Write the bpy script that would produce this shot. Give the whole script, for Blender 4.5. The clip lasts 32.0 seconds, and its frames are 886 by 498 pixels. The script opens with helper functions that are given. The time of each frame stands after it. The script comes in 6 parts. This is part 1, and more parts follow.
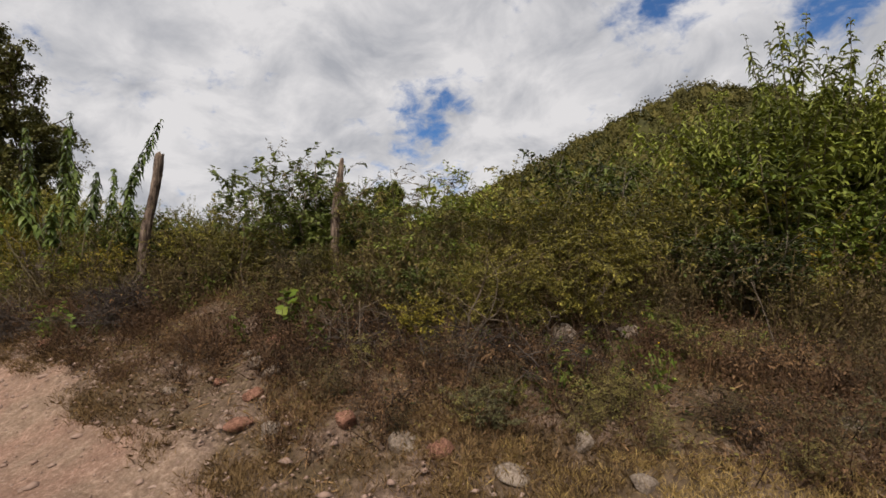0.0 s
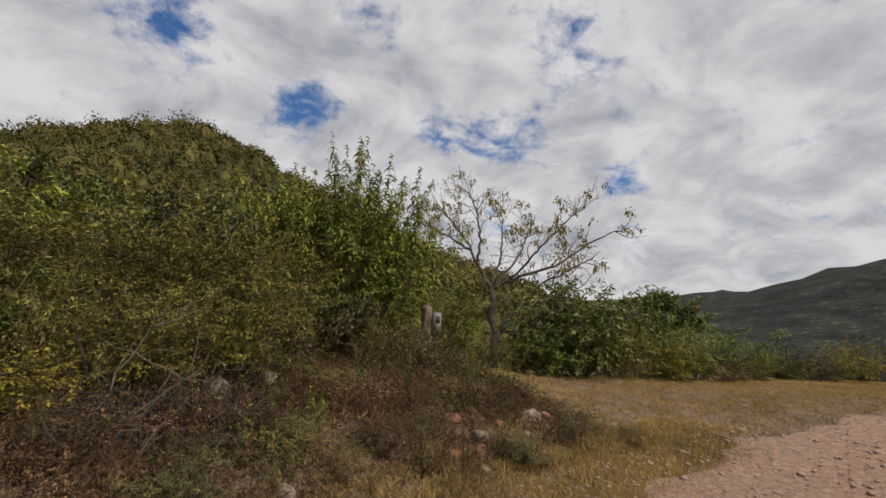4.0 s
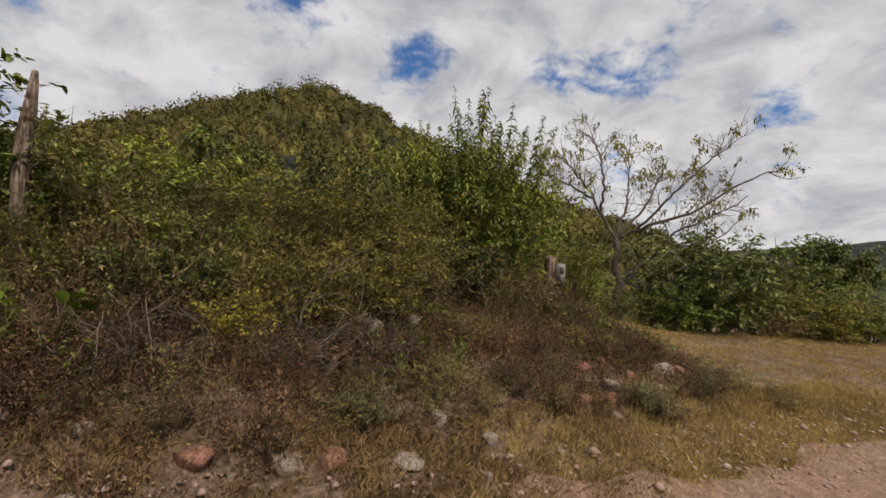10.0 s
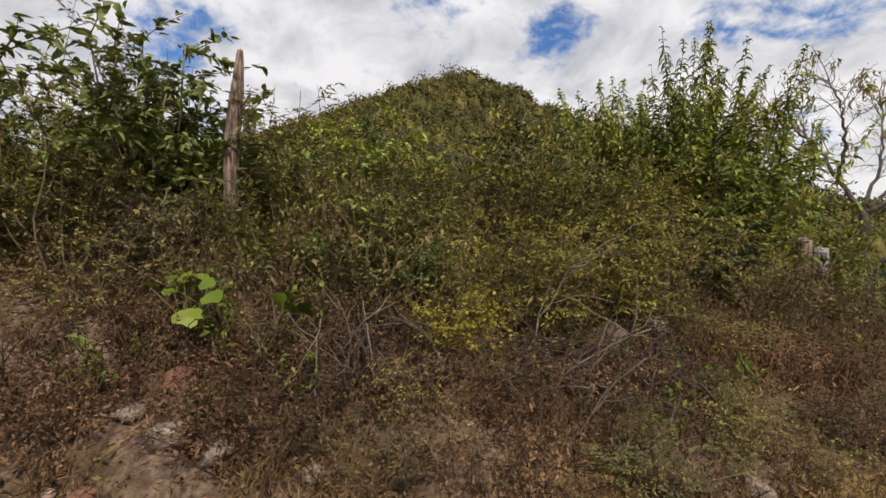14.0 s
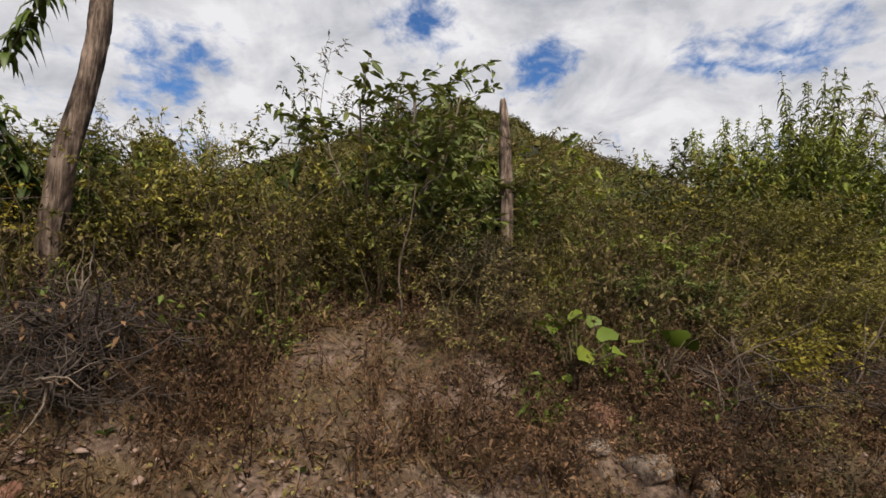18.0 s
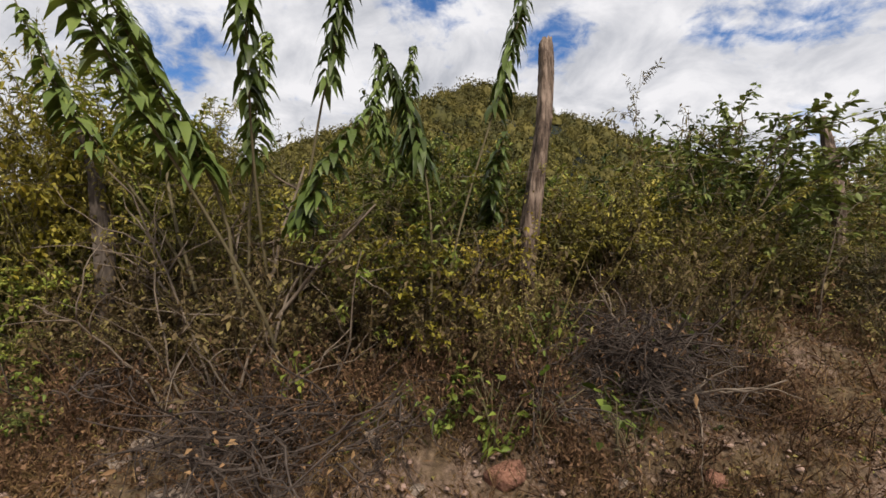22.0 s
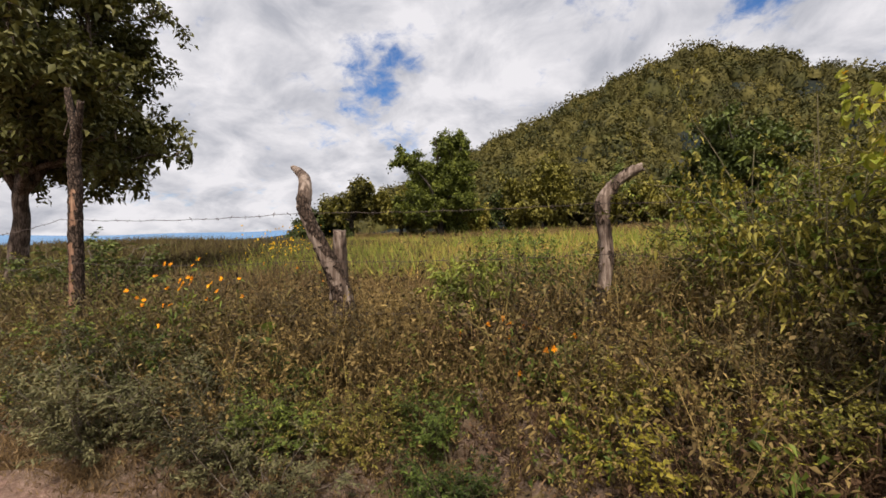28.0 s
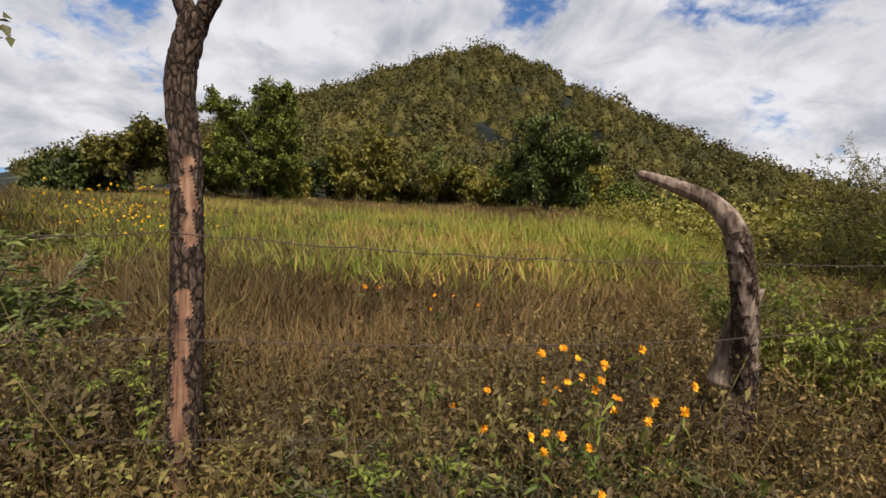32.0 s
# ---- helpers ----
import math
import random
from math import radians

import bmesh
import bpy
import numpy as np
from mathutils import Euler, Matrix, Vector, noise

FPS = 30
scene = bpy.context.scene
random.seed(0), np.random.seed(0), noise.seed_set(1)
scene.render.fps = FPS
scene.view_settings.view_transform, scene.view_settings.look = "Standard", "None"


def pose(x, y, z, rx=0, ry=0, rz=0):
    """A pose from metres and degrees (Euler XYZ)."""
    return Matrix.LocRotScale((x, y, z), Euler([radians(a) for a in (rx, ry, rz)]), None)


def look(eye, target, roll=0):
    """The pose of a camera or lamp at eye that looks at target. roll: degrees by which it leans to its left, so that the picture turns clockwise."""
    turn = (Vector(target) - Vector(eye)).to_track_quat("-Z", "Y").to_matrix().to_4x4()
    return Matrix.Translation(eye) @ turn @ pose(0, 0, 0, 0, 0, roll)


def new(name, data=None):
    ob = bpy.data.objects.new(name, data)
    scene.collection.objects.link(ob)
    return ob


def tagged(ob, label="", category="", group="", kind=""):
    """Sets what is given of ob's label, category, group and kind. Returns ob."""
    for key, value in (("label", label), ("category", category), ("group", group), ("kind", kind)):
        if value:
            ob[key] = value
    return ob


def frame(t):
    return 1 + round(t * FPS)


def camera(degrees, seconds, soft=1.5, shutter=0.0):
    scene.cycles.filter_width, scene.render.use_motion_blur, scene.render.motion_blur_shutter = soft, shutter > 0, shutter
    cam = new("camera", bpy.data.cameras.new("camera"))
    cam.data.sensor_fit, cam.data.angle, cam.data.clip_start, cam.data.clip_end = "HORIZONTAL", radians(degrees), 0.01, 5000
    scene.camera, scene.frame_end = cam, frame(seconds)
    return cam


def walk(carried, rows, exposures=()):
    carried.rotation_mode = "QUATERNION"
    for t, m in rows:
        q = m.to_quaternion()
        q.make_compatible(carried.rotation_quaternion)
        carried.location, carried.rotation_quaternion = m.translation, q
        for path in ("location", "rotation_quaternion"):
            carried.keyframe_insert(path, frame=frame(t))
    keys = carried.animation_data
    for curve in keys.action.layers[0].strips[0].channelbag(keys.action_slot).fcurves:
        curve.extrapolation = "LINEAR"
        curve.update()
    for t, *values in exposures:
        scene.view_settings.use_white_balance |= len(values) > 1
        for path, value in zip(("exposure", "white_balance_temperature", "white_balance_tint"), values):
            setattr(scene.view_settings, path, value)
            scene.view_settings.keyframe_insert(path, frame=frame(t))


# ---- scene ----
cam = camera(90.0, 32.0, soft=1.6)
# seconds, x, y, z, and the turn in degrees
PATH = [
    (0, 4.233, 1.532, 1.278, 93.28, 1.71, 42.13),
    (0.5, 4.037, 1.595, 1.340, 93.18, 2.82, 36.33),
    (1, 3.840, 1.447, 1.335, 93.35, 3.10, 26.93),
    (1.5, 3.595, 1.316, 1.392, 92.63, 3.15, 17.80),
    (2, 3.327, 1.370, 1.355, 93.67, 2.15, 9.80),
    (2.5, 3.222, 1.482, 1.423, 94.87, 0.98, -0.28),
    (3, 3.103, 1.428, 1.410, 97.58, -0.92, -13.87),
    (3.5, 2.984, 1.251, 1.408, 98.56, -2.73, -21.88),
    (5.5, 2.857, 0.589, 1.428, 94.28, -2.56, -7.19),
    (6, 2.922, 0.437, 1.409, 92.82, -5.44, -5.65),
    (6.5, 2.936, 0.349, 1.415, 90.23, -4.79, -7.19),
    (7, 2.858, 0.267, 1.409, 88.73, 1.31, -9.58),
    (7.5, 2.853, 0.133, 1.418, 86.60, -2.80, -22.51),
    (8, 2.883, 0.208, 1.423, 89.09, -2.90, -24.90),
    (8.5, 2.981, 0.410, 1.416, 89.70, 1.64, -13.41),
    (9, 2.879, 0.586, 1.417, 90.86, -0.64, -3.08),
    (9.5, 2.743, 0.765, 1.439, 92.94, -2.84, -1.14),
    (10, 2.729, 0.950, 1.420, 90.69, -2.45, -5.52),
    (10.5, 2.802, 1.147, 1.426, 90.88, -0.62, -6.89),
    (11, 2.849, 1.332, 1.400, 88.52, -0.38, -8.18),
    (11.5, 2.689, 1.525, 1.393, 87.76, -1.15, -4.05),
    (12, 2.660, 1.702, 1.406, 87.00, -1.19, -6.65),
    (12.5, 2.657, 1.874, 1.437, 89.94, 1.39, -5.08),
    (13, 2.543, 1.907, 1.462, 91.61, 3.54, 3.51),
    (13.5, 2.293, 1.729, 1.463, 89.34, 2.92, 10.15),
    (14, 2.037, 1.782, 1.418, 87.91, -1.38, 12.43),
    (14.5, 1.801, 1.836, 1.471, 88.72, 1.72, 13.75),
    (15, 1.567, 1.676, 1.480, 88.83, 3.10, 15.48),
    (15.5, 1.358, 1.460, 1.495, 87.54, 2.11, 17.08),
    (17.5, 0.272, 1.369, 1.483, 90.24, -2.30, -2.87),
    (18, 0.137, 1.227, 1.442, 91.53, -1.13, 11.36),
    (18.5, -0.138, 1.078, 1.476, 91.25, -0.55, 13.03),
    (19, -0.367, 1.027, 1.476, 91.54, -1.14, 9.66),
    (19.5, -0.725, 0.986, 1.535, 89.83, -0.54, 12.45),
    (20, -0.986, 0.689, 1.559, 89.15, -0.53, 20.03),
    (20.5, -1.212, 0.566, 1.589, 89.30, -0.76, 18.46),
    (21, -1.564, 0.560, 1.606, 90.25, -0.25, 14.82),
    (21.5, -1.975, 0.460, 1.600, 89.93, -0.24, 13.05),
    (22, -2.340, 0.322, 1.646, 89.10, -0.05, 12.78),
    (22.5, -2.750, 0.248, 1.640, 89.22, 0.98, 14.28),
    (23, -3.192, 0.006, 1.663, 88.23, 1.00, 14.17),
    (23.5, -3.552, -0.149, 1.694, 87.60, 0.94, 11.25),
    (24, -3.969, -0.190, 1.681, 87.83, 0.50, 11.25),
    (24.5, -4.059, -0.141, 1.596, 88.59, 1.65, 24.65),
    (25, -4.394, -0.220, 1.653, 87.63, 1.10, 27.90),
    (25.5, -4.997, 0.062, 1.691, 89.02, 1.04, 30.17),
    (26, -5.519, -0.328, 1.736, 89.75, 0.89, 31.43),
    (26.5, -5.969, -0.499, 1.771, 89.02, 1.74, 33.66),
    (28.5, -8.300, -0.490, 1.928, 88.33, 1.63, 35.70),
    (29, -8.791, -0.744, 1.981, 88.07, 1.11, 34.23),
    (29.5, -9.303, -0.844, 1.945, 87.77, -0.52, 30.03),
    (30, -9.779, -0.979, 2.062, 87.61, -0.24, 27.21),
    (30.5, -10.175, -1.087, 2.125, 86.64, -1.19, 17.26),
    (31, -10.544, -0.796, 2.086, 85.52, -2.43, 10.00),
    (31.5, -10.994, -0.667, 2.151, 85.06, -2.70, 9.60),
    (32, -11.385, -0.651, 2.234, 84.48, -3.10, 8.46),
]
EXPOSURES = [(0, -0.12, 6600, 12), (3, -0.20, 6560, 12), (6, -0.32, 6560, 12), (7, -0.28, 6600, 12), (8, -0.15, 6560, 12), (9, -0.26, 6600, 12), (10, -0.16, 6600, 12), (11, -0.10, 6560, 12), (12, -0.06, 6560, 12), (15, 0.22, 6560, 12), (18, 0.09, 6520, 12), (21, 0.16, 6500, 12), (22, 0.18, 6500, 12), (24, 0.27, 6560, 17), (26, 0.08, 6650, 15), (29, 0.10, 6450, 14), (32, 0.05, 6450, 13)]
walk(cam, [(t, pose(x, y, z, a, b, c)) for t, x, y, z, a, b, c in PATH], EXPOSURES)

# ---- world and light ----
world = bpy.data.worlds.new("sky")
scene.world = world
world.use_nodes = True
SUN_EL, SUN_AZ = radians(52), radians(148)  # azimuth clockwise from +y


def make_sky():
    nt = world.node_tree
    nt.nodes.clear()
    N, L = nt.nodes.new, nt.links.new

    def math_node(op, a, b=None, clamp=False):
        n = N("ShaderNodeMath")
        n.operation, n.use_clamp = op, clamp
        for i, v in enumerate((a, b)):
            if v is None:
                continue
            if isinstance(v, (int, float)):
                n.inputs[i].default_value = v
            else:
                L(v, n.inputs[i])
        return n.outputs[0]

    out, bg = N("ShaderNodeOutputWorld"), N("ShaderNodeBackground")
    sky = N("ShaderNodeTexSky")
    sky.sky_type, sky.sun_disc = "NISHITA", False
    sky.sun_elevation, sky.sun_rotation = SUN_EL, SUN_AZ
    tint = N("ShaderNodeMix")
    tint.data_type, tint.blend_type = "RGBA", "MULTIPLY"
    tint.inputs[0].default_value = 1.0
    L(sky.outputs[0], tint.inputs[6])
    tint.inputs[7].default_value = (0.050, 0.082, 0.118, 1)
    co = N("ShaderNodeTexCoord")
    sep = N("ShaderNodeSeparateXYZ")
    L(co.outputs["Generated"], sep.inputs[0])
    x, y, z = sep.outputs
    # flat cloud deck seen in perspective
    zz = math_node("ADD", math_node("MAXIMUM", z, 0.0), 0.40)
    comb = N("ShaderNodeCombineXYZ")
    L(math_node("DIVIDE", x, zz), comb.inputs[0])
    L(math_node("DIVIDE", y, zz), comb.inputs[1])

    def noise_tex(scale, detail, rough, offset):
        m = N("ShaderNodeMapping")
        m.inputs["Location"].default_value = offset
        L(comb.outputs[0], m.inputs[0])
        t = N("ShaderNodeTexNoise")
        t.inputs["Scale"].default_value, t.inputs["Detail"].default_value = scale, detail
        t.inputs["Roughness"].default_value = rough
        t.inputs["Distortion"].default_value = 0.35
        L(m.outputs[0], t.inputs["Vector"])
        return t.outputs[0]

    puffs = noise_tex(3.4, 10, 0.62, (3.1, 1.7, 0))
    fine = noise_tex(15.0, 9, 0.62, (0.4, 5.2, 0))
    # openings in the deck: azimuth to the left of +y, elevation, angular size
    gaps = None
    for az, el, size, amount in ((41.5, 21, 4.6, 0.26), (44.5, 16.5, 4.0, 0.24), (40.5, 12.8, 3.2, 0.24), (49, 13, 3.6, 0.18), (16.5, 29, 4.6, 0.28), (12.5, 31.5, 3.6, 0.18), (0, 23.5, 3.8, 0.27), (-3.5, 25, 2.8, 0.18), (-17, 23, 3, 0.22), (-23, 22.3, 3.6, 0.23), (-29.5, 21.4, 4.8, 0.27), (-35.5, 32.5, 5.5, 0.25), (-42, 17, 3.0, 0.2), (-25.5, 12, 2.8, 0.2), (-29, 9.8, 2.6, 0.2), (-10, 15, 2.8, 0.14), (-8, 33, 5, 0.16), (30, 36, 5, 0.16)):
        d = Vector((-math.sin(radians(az)) * math.cos(radians(el)), math.cos(radians(az)) * math.cos(radians(el)), math.sin(radians(el))))
        vm = N("ShaderNodeVectorMath")
        vm.operation = "DISTANCE"
        L(co.outputs["Generated"], vm.inputs[0])
        vm.inputs[1].default_value = d
        mr = N("ShaderNodeMapRange")
        mr.interpolation_type = "SMOOTHSTEP"
        L(vm.outputs["Value"], mr.inputs[0])
        mr.inputs[1].default_value, mr.inputs[2].default_value = 0.0, radians(size) * 1.5
        mr.inputs[3].default_value, mr.inputs[4].default_value = amount, 0.0
        gaps = mr.outputs[0] if gaps is None else math_node("ADD", gaps, mr.outputs[0])
    cover = math_node("ADD", math_node("MULTIPLY", puffs, 0.55), math_node("MULTIPLY", fine, 0.45))
    cover = math_node("ADD", math_node("MULTIPLY", cover, 1.7), -0.33)
    cover = math_node("SUBTRACT", cover, gaps)
    ramp = N("ShaderNodeMapRange")
    ramp.interpolation_type = "SMOOTHSTEP"
    L(cover, ramp.inputs[0])
    ramp.inputs[1].default_value, ramp.inputs[2].default_value = 0.10, 0.44
    # brighter and greyer cloud
    tone = N("ShaderNodeValToRGB")
    tone.color_ramp.elements[0].position, tone.color_ramp.elements[0].color = 0.33, (0.43, 0.45, 0.49, 1)
    tone.color_ramp.elements[1].position, tone.color_ramp.elements[1].color = 0.60, (0.79, 0.79, 0.80, 1)
    shade = noise_tex(4.2, 10, 0.58, (7.7, 2.3, 0))
    L(shade, tone.inputs[0])
    mix = N("ShaderNodeMix")
    mix.data_type = "RGBA"
    L(ramp.outputs[0], mix.inputs[0])
    L(tint.outputs[2], mix.inputs[6])
    L(tone.outputs[0], mix.inputs[7])
    L(mix.outputs[2], bg.inputs[0])
    bg.inputs[1].default_value = 1.0
    L(bg.outputs[0], out.inputs[0])


make_sky()
sun = new("sun", bpy.data.lights.new("sun", "SUN"))
sun.data.energy, sun.data.angle, sun.data.color = 4.9, radians(8), (1.0, 0.90, 0.76)
sun.matrix_basis = look((0, 0, 0), (-math.sin(SUN_AZ) * math.cos(SUN_EL), -math.cos(SUN_AZ) * math.cos(SUN_EL), -math.sin(SUN_EL)))

# ---- materials ----


def mat_base(name):
    m = bpy.data.materials.new(name)
    m.use_nodes = True
    nt = m.node_tree
    nt.nodes.clear()
    out = nt.nodes.new("ShaderNodeOutputMaterial")
    return m, nt, out


def node_noise(nt, scale, detail=6, rough=0.6, coord="Object", stretch=None):
    co = nt.nodes.new("ShaderNodeTexCoord")
    t = nt.nodes.new("ShaderNodeTexNoise")
    t.inputs["Scale"].default_value, t.inputs["Detail"].default_value, t.inputs["Roughness"].default_value = scale, detail, rough
    src = co.outputs[coord]
    if stretch:
        mp = nt.nodes.new("ShaderNodeMapping")
        mp.inputs["Scale"].default_value = stretch
        nt.links.new(src, mp.inputs[0])
        src = mp.outputs[0]
    nt.links.new(src, t.inputs["Vector"])
    return t.outputs[0]


def node_ramp(nt, fac, stops):
    r = nt.nodes.new("ShaderNodeValToRGB")
    e = r.color_ramp.elements
    while len(e) < len(stops):
        e.new(0.5)
    for el, (p, c) in zip(e, stops):
        el.position, el.color = p, (*c, 1)
    nt.links.new(fac, r.inputs[0])
    return r.outputs[0]


def node_mix(nt, fac, a, b, blend="MIX"):
    n = nt.nodes.new("ShaderNodeMix")
    n.data_type, n.blend_type = "RGBA", blend
    for i, v in ((0, fac), (6, a), (7, b)):
        if isinstance(v, (int, float)):
            n.inputs[i].default_value = v
        elif isinstance(v, tuple):
            n.inputs[i].default_value = (*v, 1)
        else:
            nt.links.new(v, n.inputs[i])
    return n.outputs[2]


def leaf_mat(name, stops, translucent=0.35, rough=0.55, patch=1.5, single=0.45, gain=1.0):
    """Leaves whose colour varies from blade to blade and in soft patches."""
    m, nt, out = mat_base(name)
    geo = nt.nodes.new("ShaderNodeNewGeometry")
    n = node_noise(nt, patch, 4, 0.6)
    add = nt.nodes.new("ShaderNodeMath")
    add.operation = "MULTIPLY_ADD"
    nt.links.new(geo.outputs["Random Per Island"], add.inputs[0])
    add.inputs[1].default_value = single
    sub = nt.nodes.new("ShaderNodeMath")
    sub.operation = "MULTIPLY_ADD"
    nt.links.new(n, sub.inputs[0])
    sub.inputs[1].default_value = 1.65 - single
    each = nt.nodes.new("ShaderNodeMath")
    each.operation = "MULTIPLY_ADD"
    nt.links.new(nt.nodes.new("ShaderNodeObjectInfo").outputs["Random"], each.inputs[0])
    each.inputs[1].default_value, each.inputs[2].default_value = 0.56, -0.72
    nt.links.new(each.outputs[0], sub.inputs[2])
    nt.links.new(sub.outputs[0], add.inputs[2])
    # first stop is halved: deep shade inside foliage, put into the leaf colour
    col = node_ramp(nt, add.outputs[0], [(s, tuple(v * gain * 1.07 * k * (0.5 if s == 0 else 1.0) for v, k in zip(c, (1.24, 1.15, 0.9)))) for s, c in stops])
    p = nt.nodes.new("ShaderNodeBsdfPrincipled")
    nt.links.new(col, p.inputs["Base Color"])
    p.inputs["Roughness"].default_value = rough
    p.inputs["Specular IOR Level"].default_value = 0.2
    t = nt.nodes.new("ShaderNodeBsdfTranslucent")
    nt.links.new(node_mix(nt, 1.0, col, (1.0, 1.0, 0.55), "MULTIPLY"), t.inputs[0])
    mx = nt.nodes.new("ShaderNodeMixShader")
    mx.inputs[0].default_value = translucent * 0.48
    nt.links.new(p.outputs[0], mx.inputs[1])
    nt.links.new(t.outputs[0], mx.inputs[2])
    nt.links.new(mx.outputs[0], out.inputs[0])
    return m


def solid_mat(name, stops, scale, rough=0.85, bump=0.3, bump_scale=None, stretch=None, metal=0.0, distance=0.01):
    m, nt, out = mat_base(name)
    p = nt.nodes.new("ShaderNodeBsdfPrincipled")
    n1 = node_noise(nt, scale, 8, 0.65, stretch=stretch)
    n2 = node_noise(nt, scale * 0.13, 4, 0.6)
    mixv = nt.nodes.new("ShaderNodeMath")
    mixv.operation = "MULTIPLY_ADD"
    nt.links.new(n1, mixv.inputs[0])
    mixv.inputs[1].default_value = 0.6
    m2 = nt.nodes.new("ShaderNodeMath")
    m2.operation = "MULTIPLY"
    nt.links.new(n2, m2.inputs[0])
    m2.inputs[1].default_value = 0.4
    nt.links.new(m2.outputs[0], mixv.inputs[2])
    nt.links.new(node_ramp(nt, mixv.outputs[0], stops), p.inputs["Base Color"])
    p.inputs["Roughness"].default_value, p.inputs["Metallic"].default_value = rough, metal
    p.inputs["Specular IOR Level"].default_value = 0.3
    if bump:
        b = nt.nodes.new("ShaderNodeBump")
        b.inputs["Strength"].default_value, b.inputs["Distance"].default_value = bump, distance
        nt.links.new(node_noise(nt, bump_scale or scale * 2, 8, 0.7, stretch=stretch), b.inputs["Height"])
        nt.links.new(b.outputs[0], p.inputs["Normal"])
    nt.links.new(p.outputs[0], out.inputs[0])
    return m


# foliage colours
M_OLIVE = leaf_mat("olive_leaves", ((0.0, (0.034, 0.036, 0.011)), (0.35, (0.093, 0.091, 0.023)), (0.7, (0.168, 0.160, 0.040)), (1.0, (0.255, 0.212, 0.062))), gain=1.24)
M_GREEN = leaf_mat("green_leaves", ((0.0, (0.030, 0.053, 0.013)), (0.4, (0.076, 0.113, 0.025)), (0.8, (0.160, 0.197, 0.044)), (1.0, (0.252, 0.242, 0.063))), gain=1.02)
M_DARK = leaf_mat("dark_green_leaves", ((0.0, (0.020, 0.030, 0.011)), (0.5, (0.054, 0.073, 0.023)), (1.0, (0.125, 0.151, 0.057))), 0.3, 0.5, gain=1.5)
# the large crown's shade is put into these darker leaf colours
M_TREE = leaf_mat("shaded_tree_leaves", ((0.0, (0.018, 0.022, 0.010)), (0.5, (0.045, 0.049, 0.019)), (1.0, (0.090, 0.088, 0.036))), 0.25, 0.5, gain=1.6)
M_LONG = leaf_mat("long_leaves", ((0.0, (0.060, 0.074, 0.024)), (0.45, (0.125, 0.150, 0.040)), (0.85, (0.225, 0.240, 0.070)), (1.0, (0.450, 0.297, 0.036))), 0.45, 0.5, gain=1.3)
M_LANCE = leaf_mat("lance_leaves", ((0.0, (0.052, 0.066, 0.020)), (0.45, (0.120, 0.150, 0.036)), (0.85, (0.215, 0.240, 0.064)), (1.0, (0.420, 0.290, 0.036))), 0.45, 0.5, gain=1.45)
M_FRESH = leaf_mat("fresh_leaves", ((0.0, (0.045, 0.060, 0.016)), (0.4, (0.105, 0.130, 0.030)), (0.8, (0.190, 0.215, 0.052)), (1.0, (0.280, 0.270, 0.075))), 0.4, 0.5, gain=1.85)
M_BROAD = leaf_mat("broad_leaves", ((0.0, (0.080, 0.108, 0.020)), (0.5, (0.180, 0.228, 0.042)), (0.85, (0.300, 0.314, 0.060)), (1.0, (0.600, 0.350, 0.048))), 0.6, 0.5, gain=1.02)
M_YELLOW = leaf_mat("yellowing_leaves", ((0.0, (0.080, 0.085, 0.016)), (0.45, (0.180, 0.170, 0.028)), (0.8, (0.265, 0.225, 0.038)), (1.0, (0.400, 0.245, 0.045))), 0.45, gain=0.9)
M_DRY = leaf_mat("dry_leaves", ((0.0, (0.053, 0.032, 0.022)), (0.4, (0.128, 0.079, 0.055)), (0.75, (0.220, 0.142, 0.092)), (1.0, (0.310, 0.215, 0.135))), 0.2, 0.8, gain=0.75)
M_WEED = leaf_mat("weed_leaves", ((0.0, (0.028, 0.022, 0.016)), (0.35, (0.080, 0.062, 0.038)), (0.6, (0.125, 0.115, 0.045)), (0.85, (0.170, 0.175, 0.060)), (1.0, (0.300, 0.235, 0.085))), 0.25, 0.7, 0.9, gain=1.15)
M_GREY = leaf_mat("grey_green_leaves", ((0.0, (0.045, 0.047, 0.026)), (0.5, (0.112, 0.115, 0.066)), (1.0, (0.225, 0.216, 0.132))), 0.25, 0.6)
M_GRASS = leaf_mat("dry_grass", ((0.0, (0.120, 0.081, 0.050)), (0.45, (0.230, 0.162, 0.098)), (0.8, (0.389, 0.288, 0.180)), (1.0, (0.486, 0.380, 0.250))), 0.25, 0.8, 0.8, gain=0.80)
M_GOLD = leaf_mat("golden_grass", ((0.0, (0.130, 0.095, 0.046)), (0.45, (0.250, 0.190, 0.090)), (0.8, (0.400, 0.310, 0.160)), (1.0, (0.500, 0.410, 0.235))), 0.25, 0.8, 0.5)
M_FIELD = leaf_mat("field_grass", ((0.0, (0.090, 0.101, 0.022)), (0.35, (0.140, 0.190, 0.036)), (0.6, (0.205, 0.280, 0.055)), (0.85, (0.390, 0.311, 0.096)), (1.0, (0.495, 0.311, 0.156))), 0.35, 0.7, 0.35, gain=0.92)
M_STRAW = leaf_mat("seeding_grass", ((0.0, (0.120, 0.084, 0.050)), (0.5, (0.250, 0.185, 0.105)), (1.0, (0.430, 0.345, 0.205))), 0.3, 0.8, 0.2, gain=1.6)
M_PLUME = leaf_mat("drooping_leaves", ((0.0, (0.030, 0.050, 0.017)), (0.5, (0.072, 0.112, 0.034)), (0.9, (0.140, 0.190, 0.064)), (1.0, (0.36, 0.27, 0.04))), 0.4, 0.4)
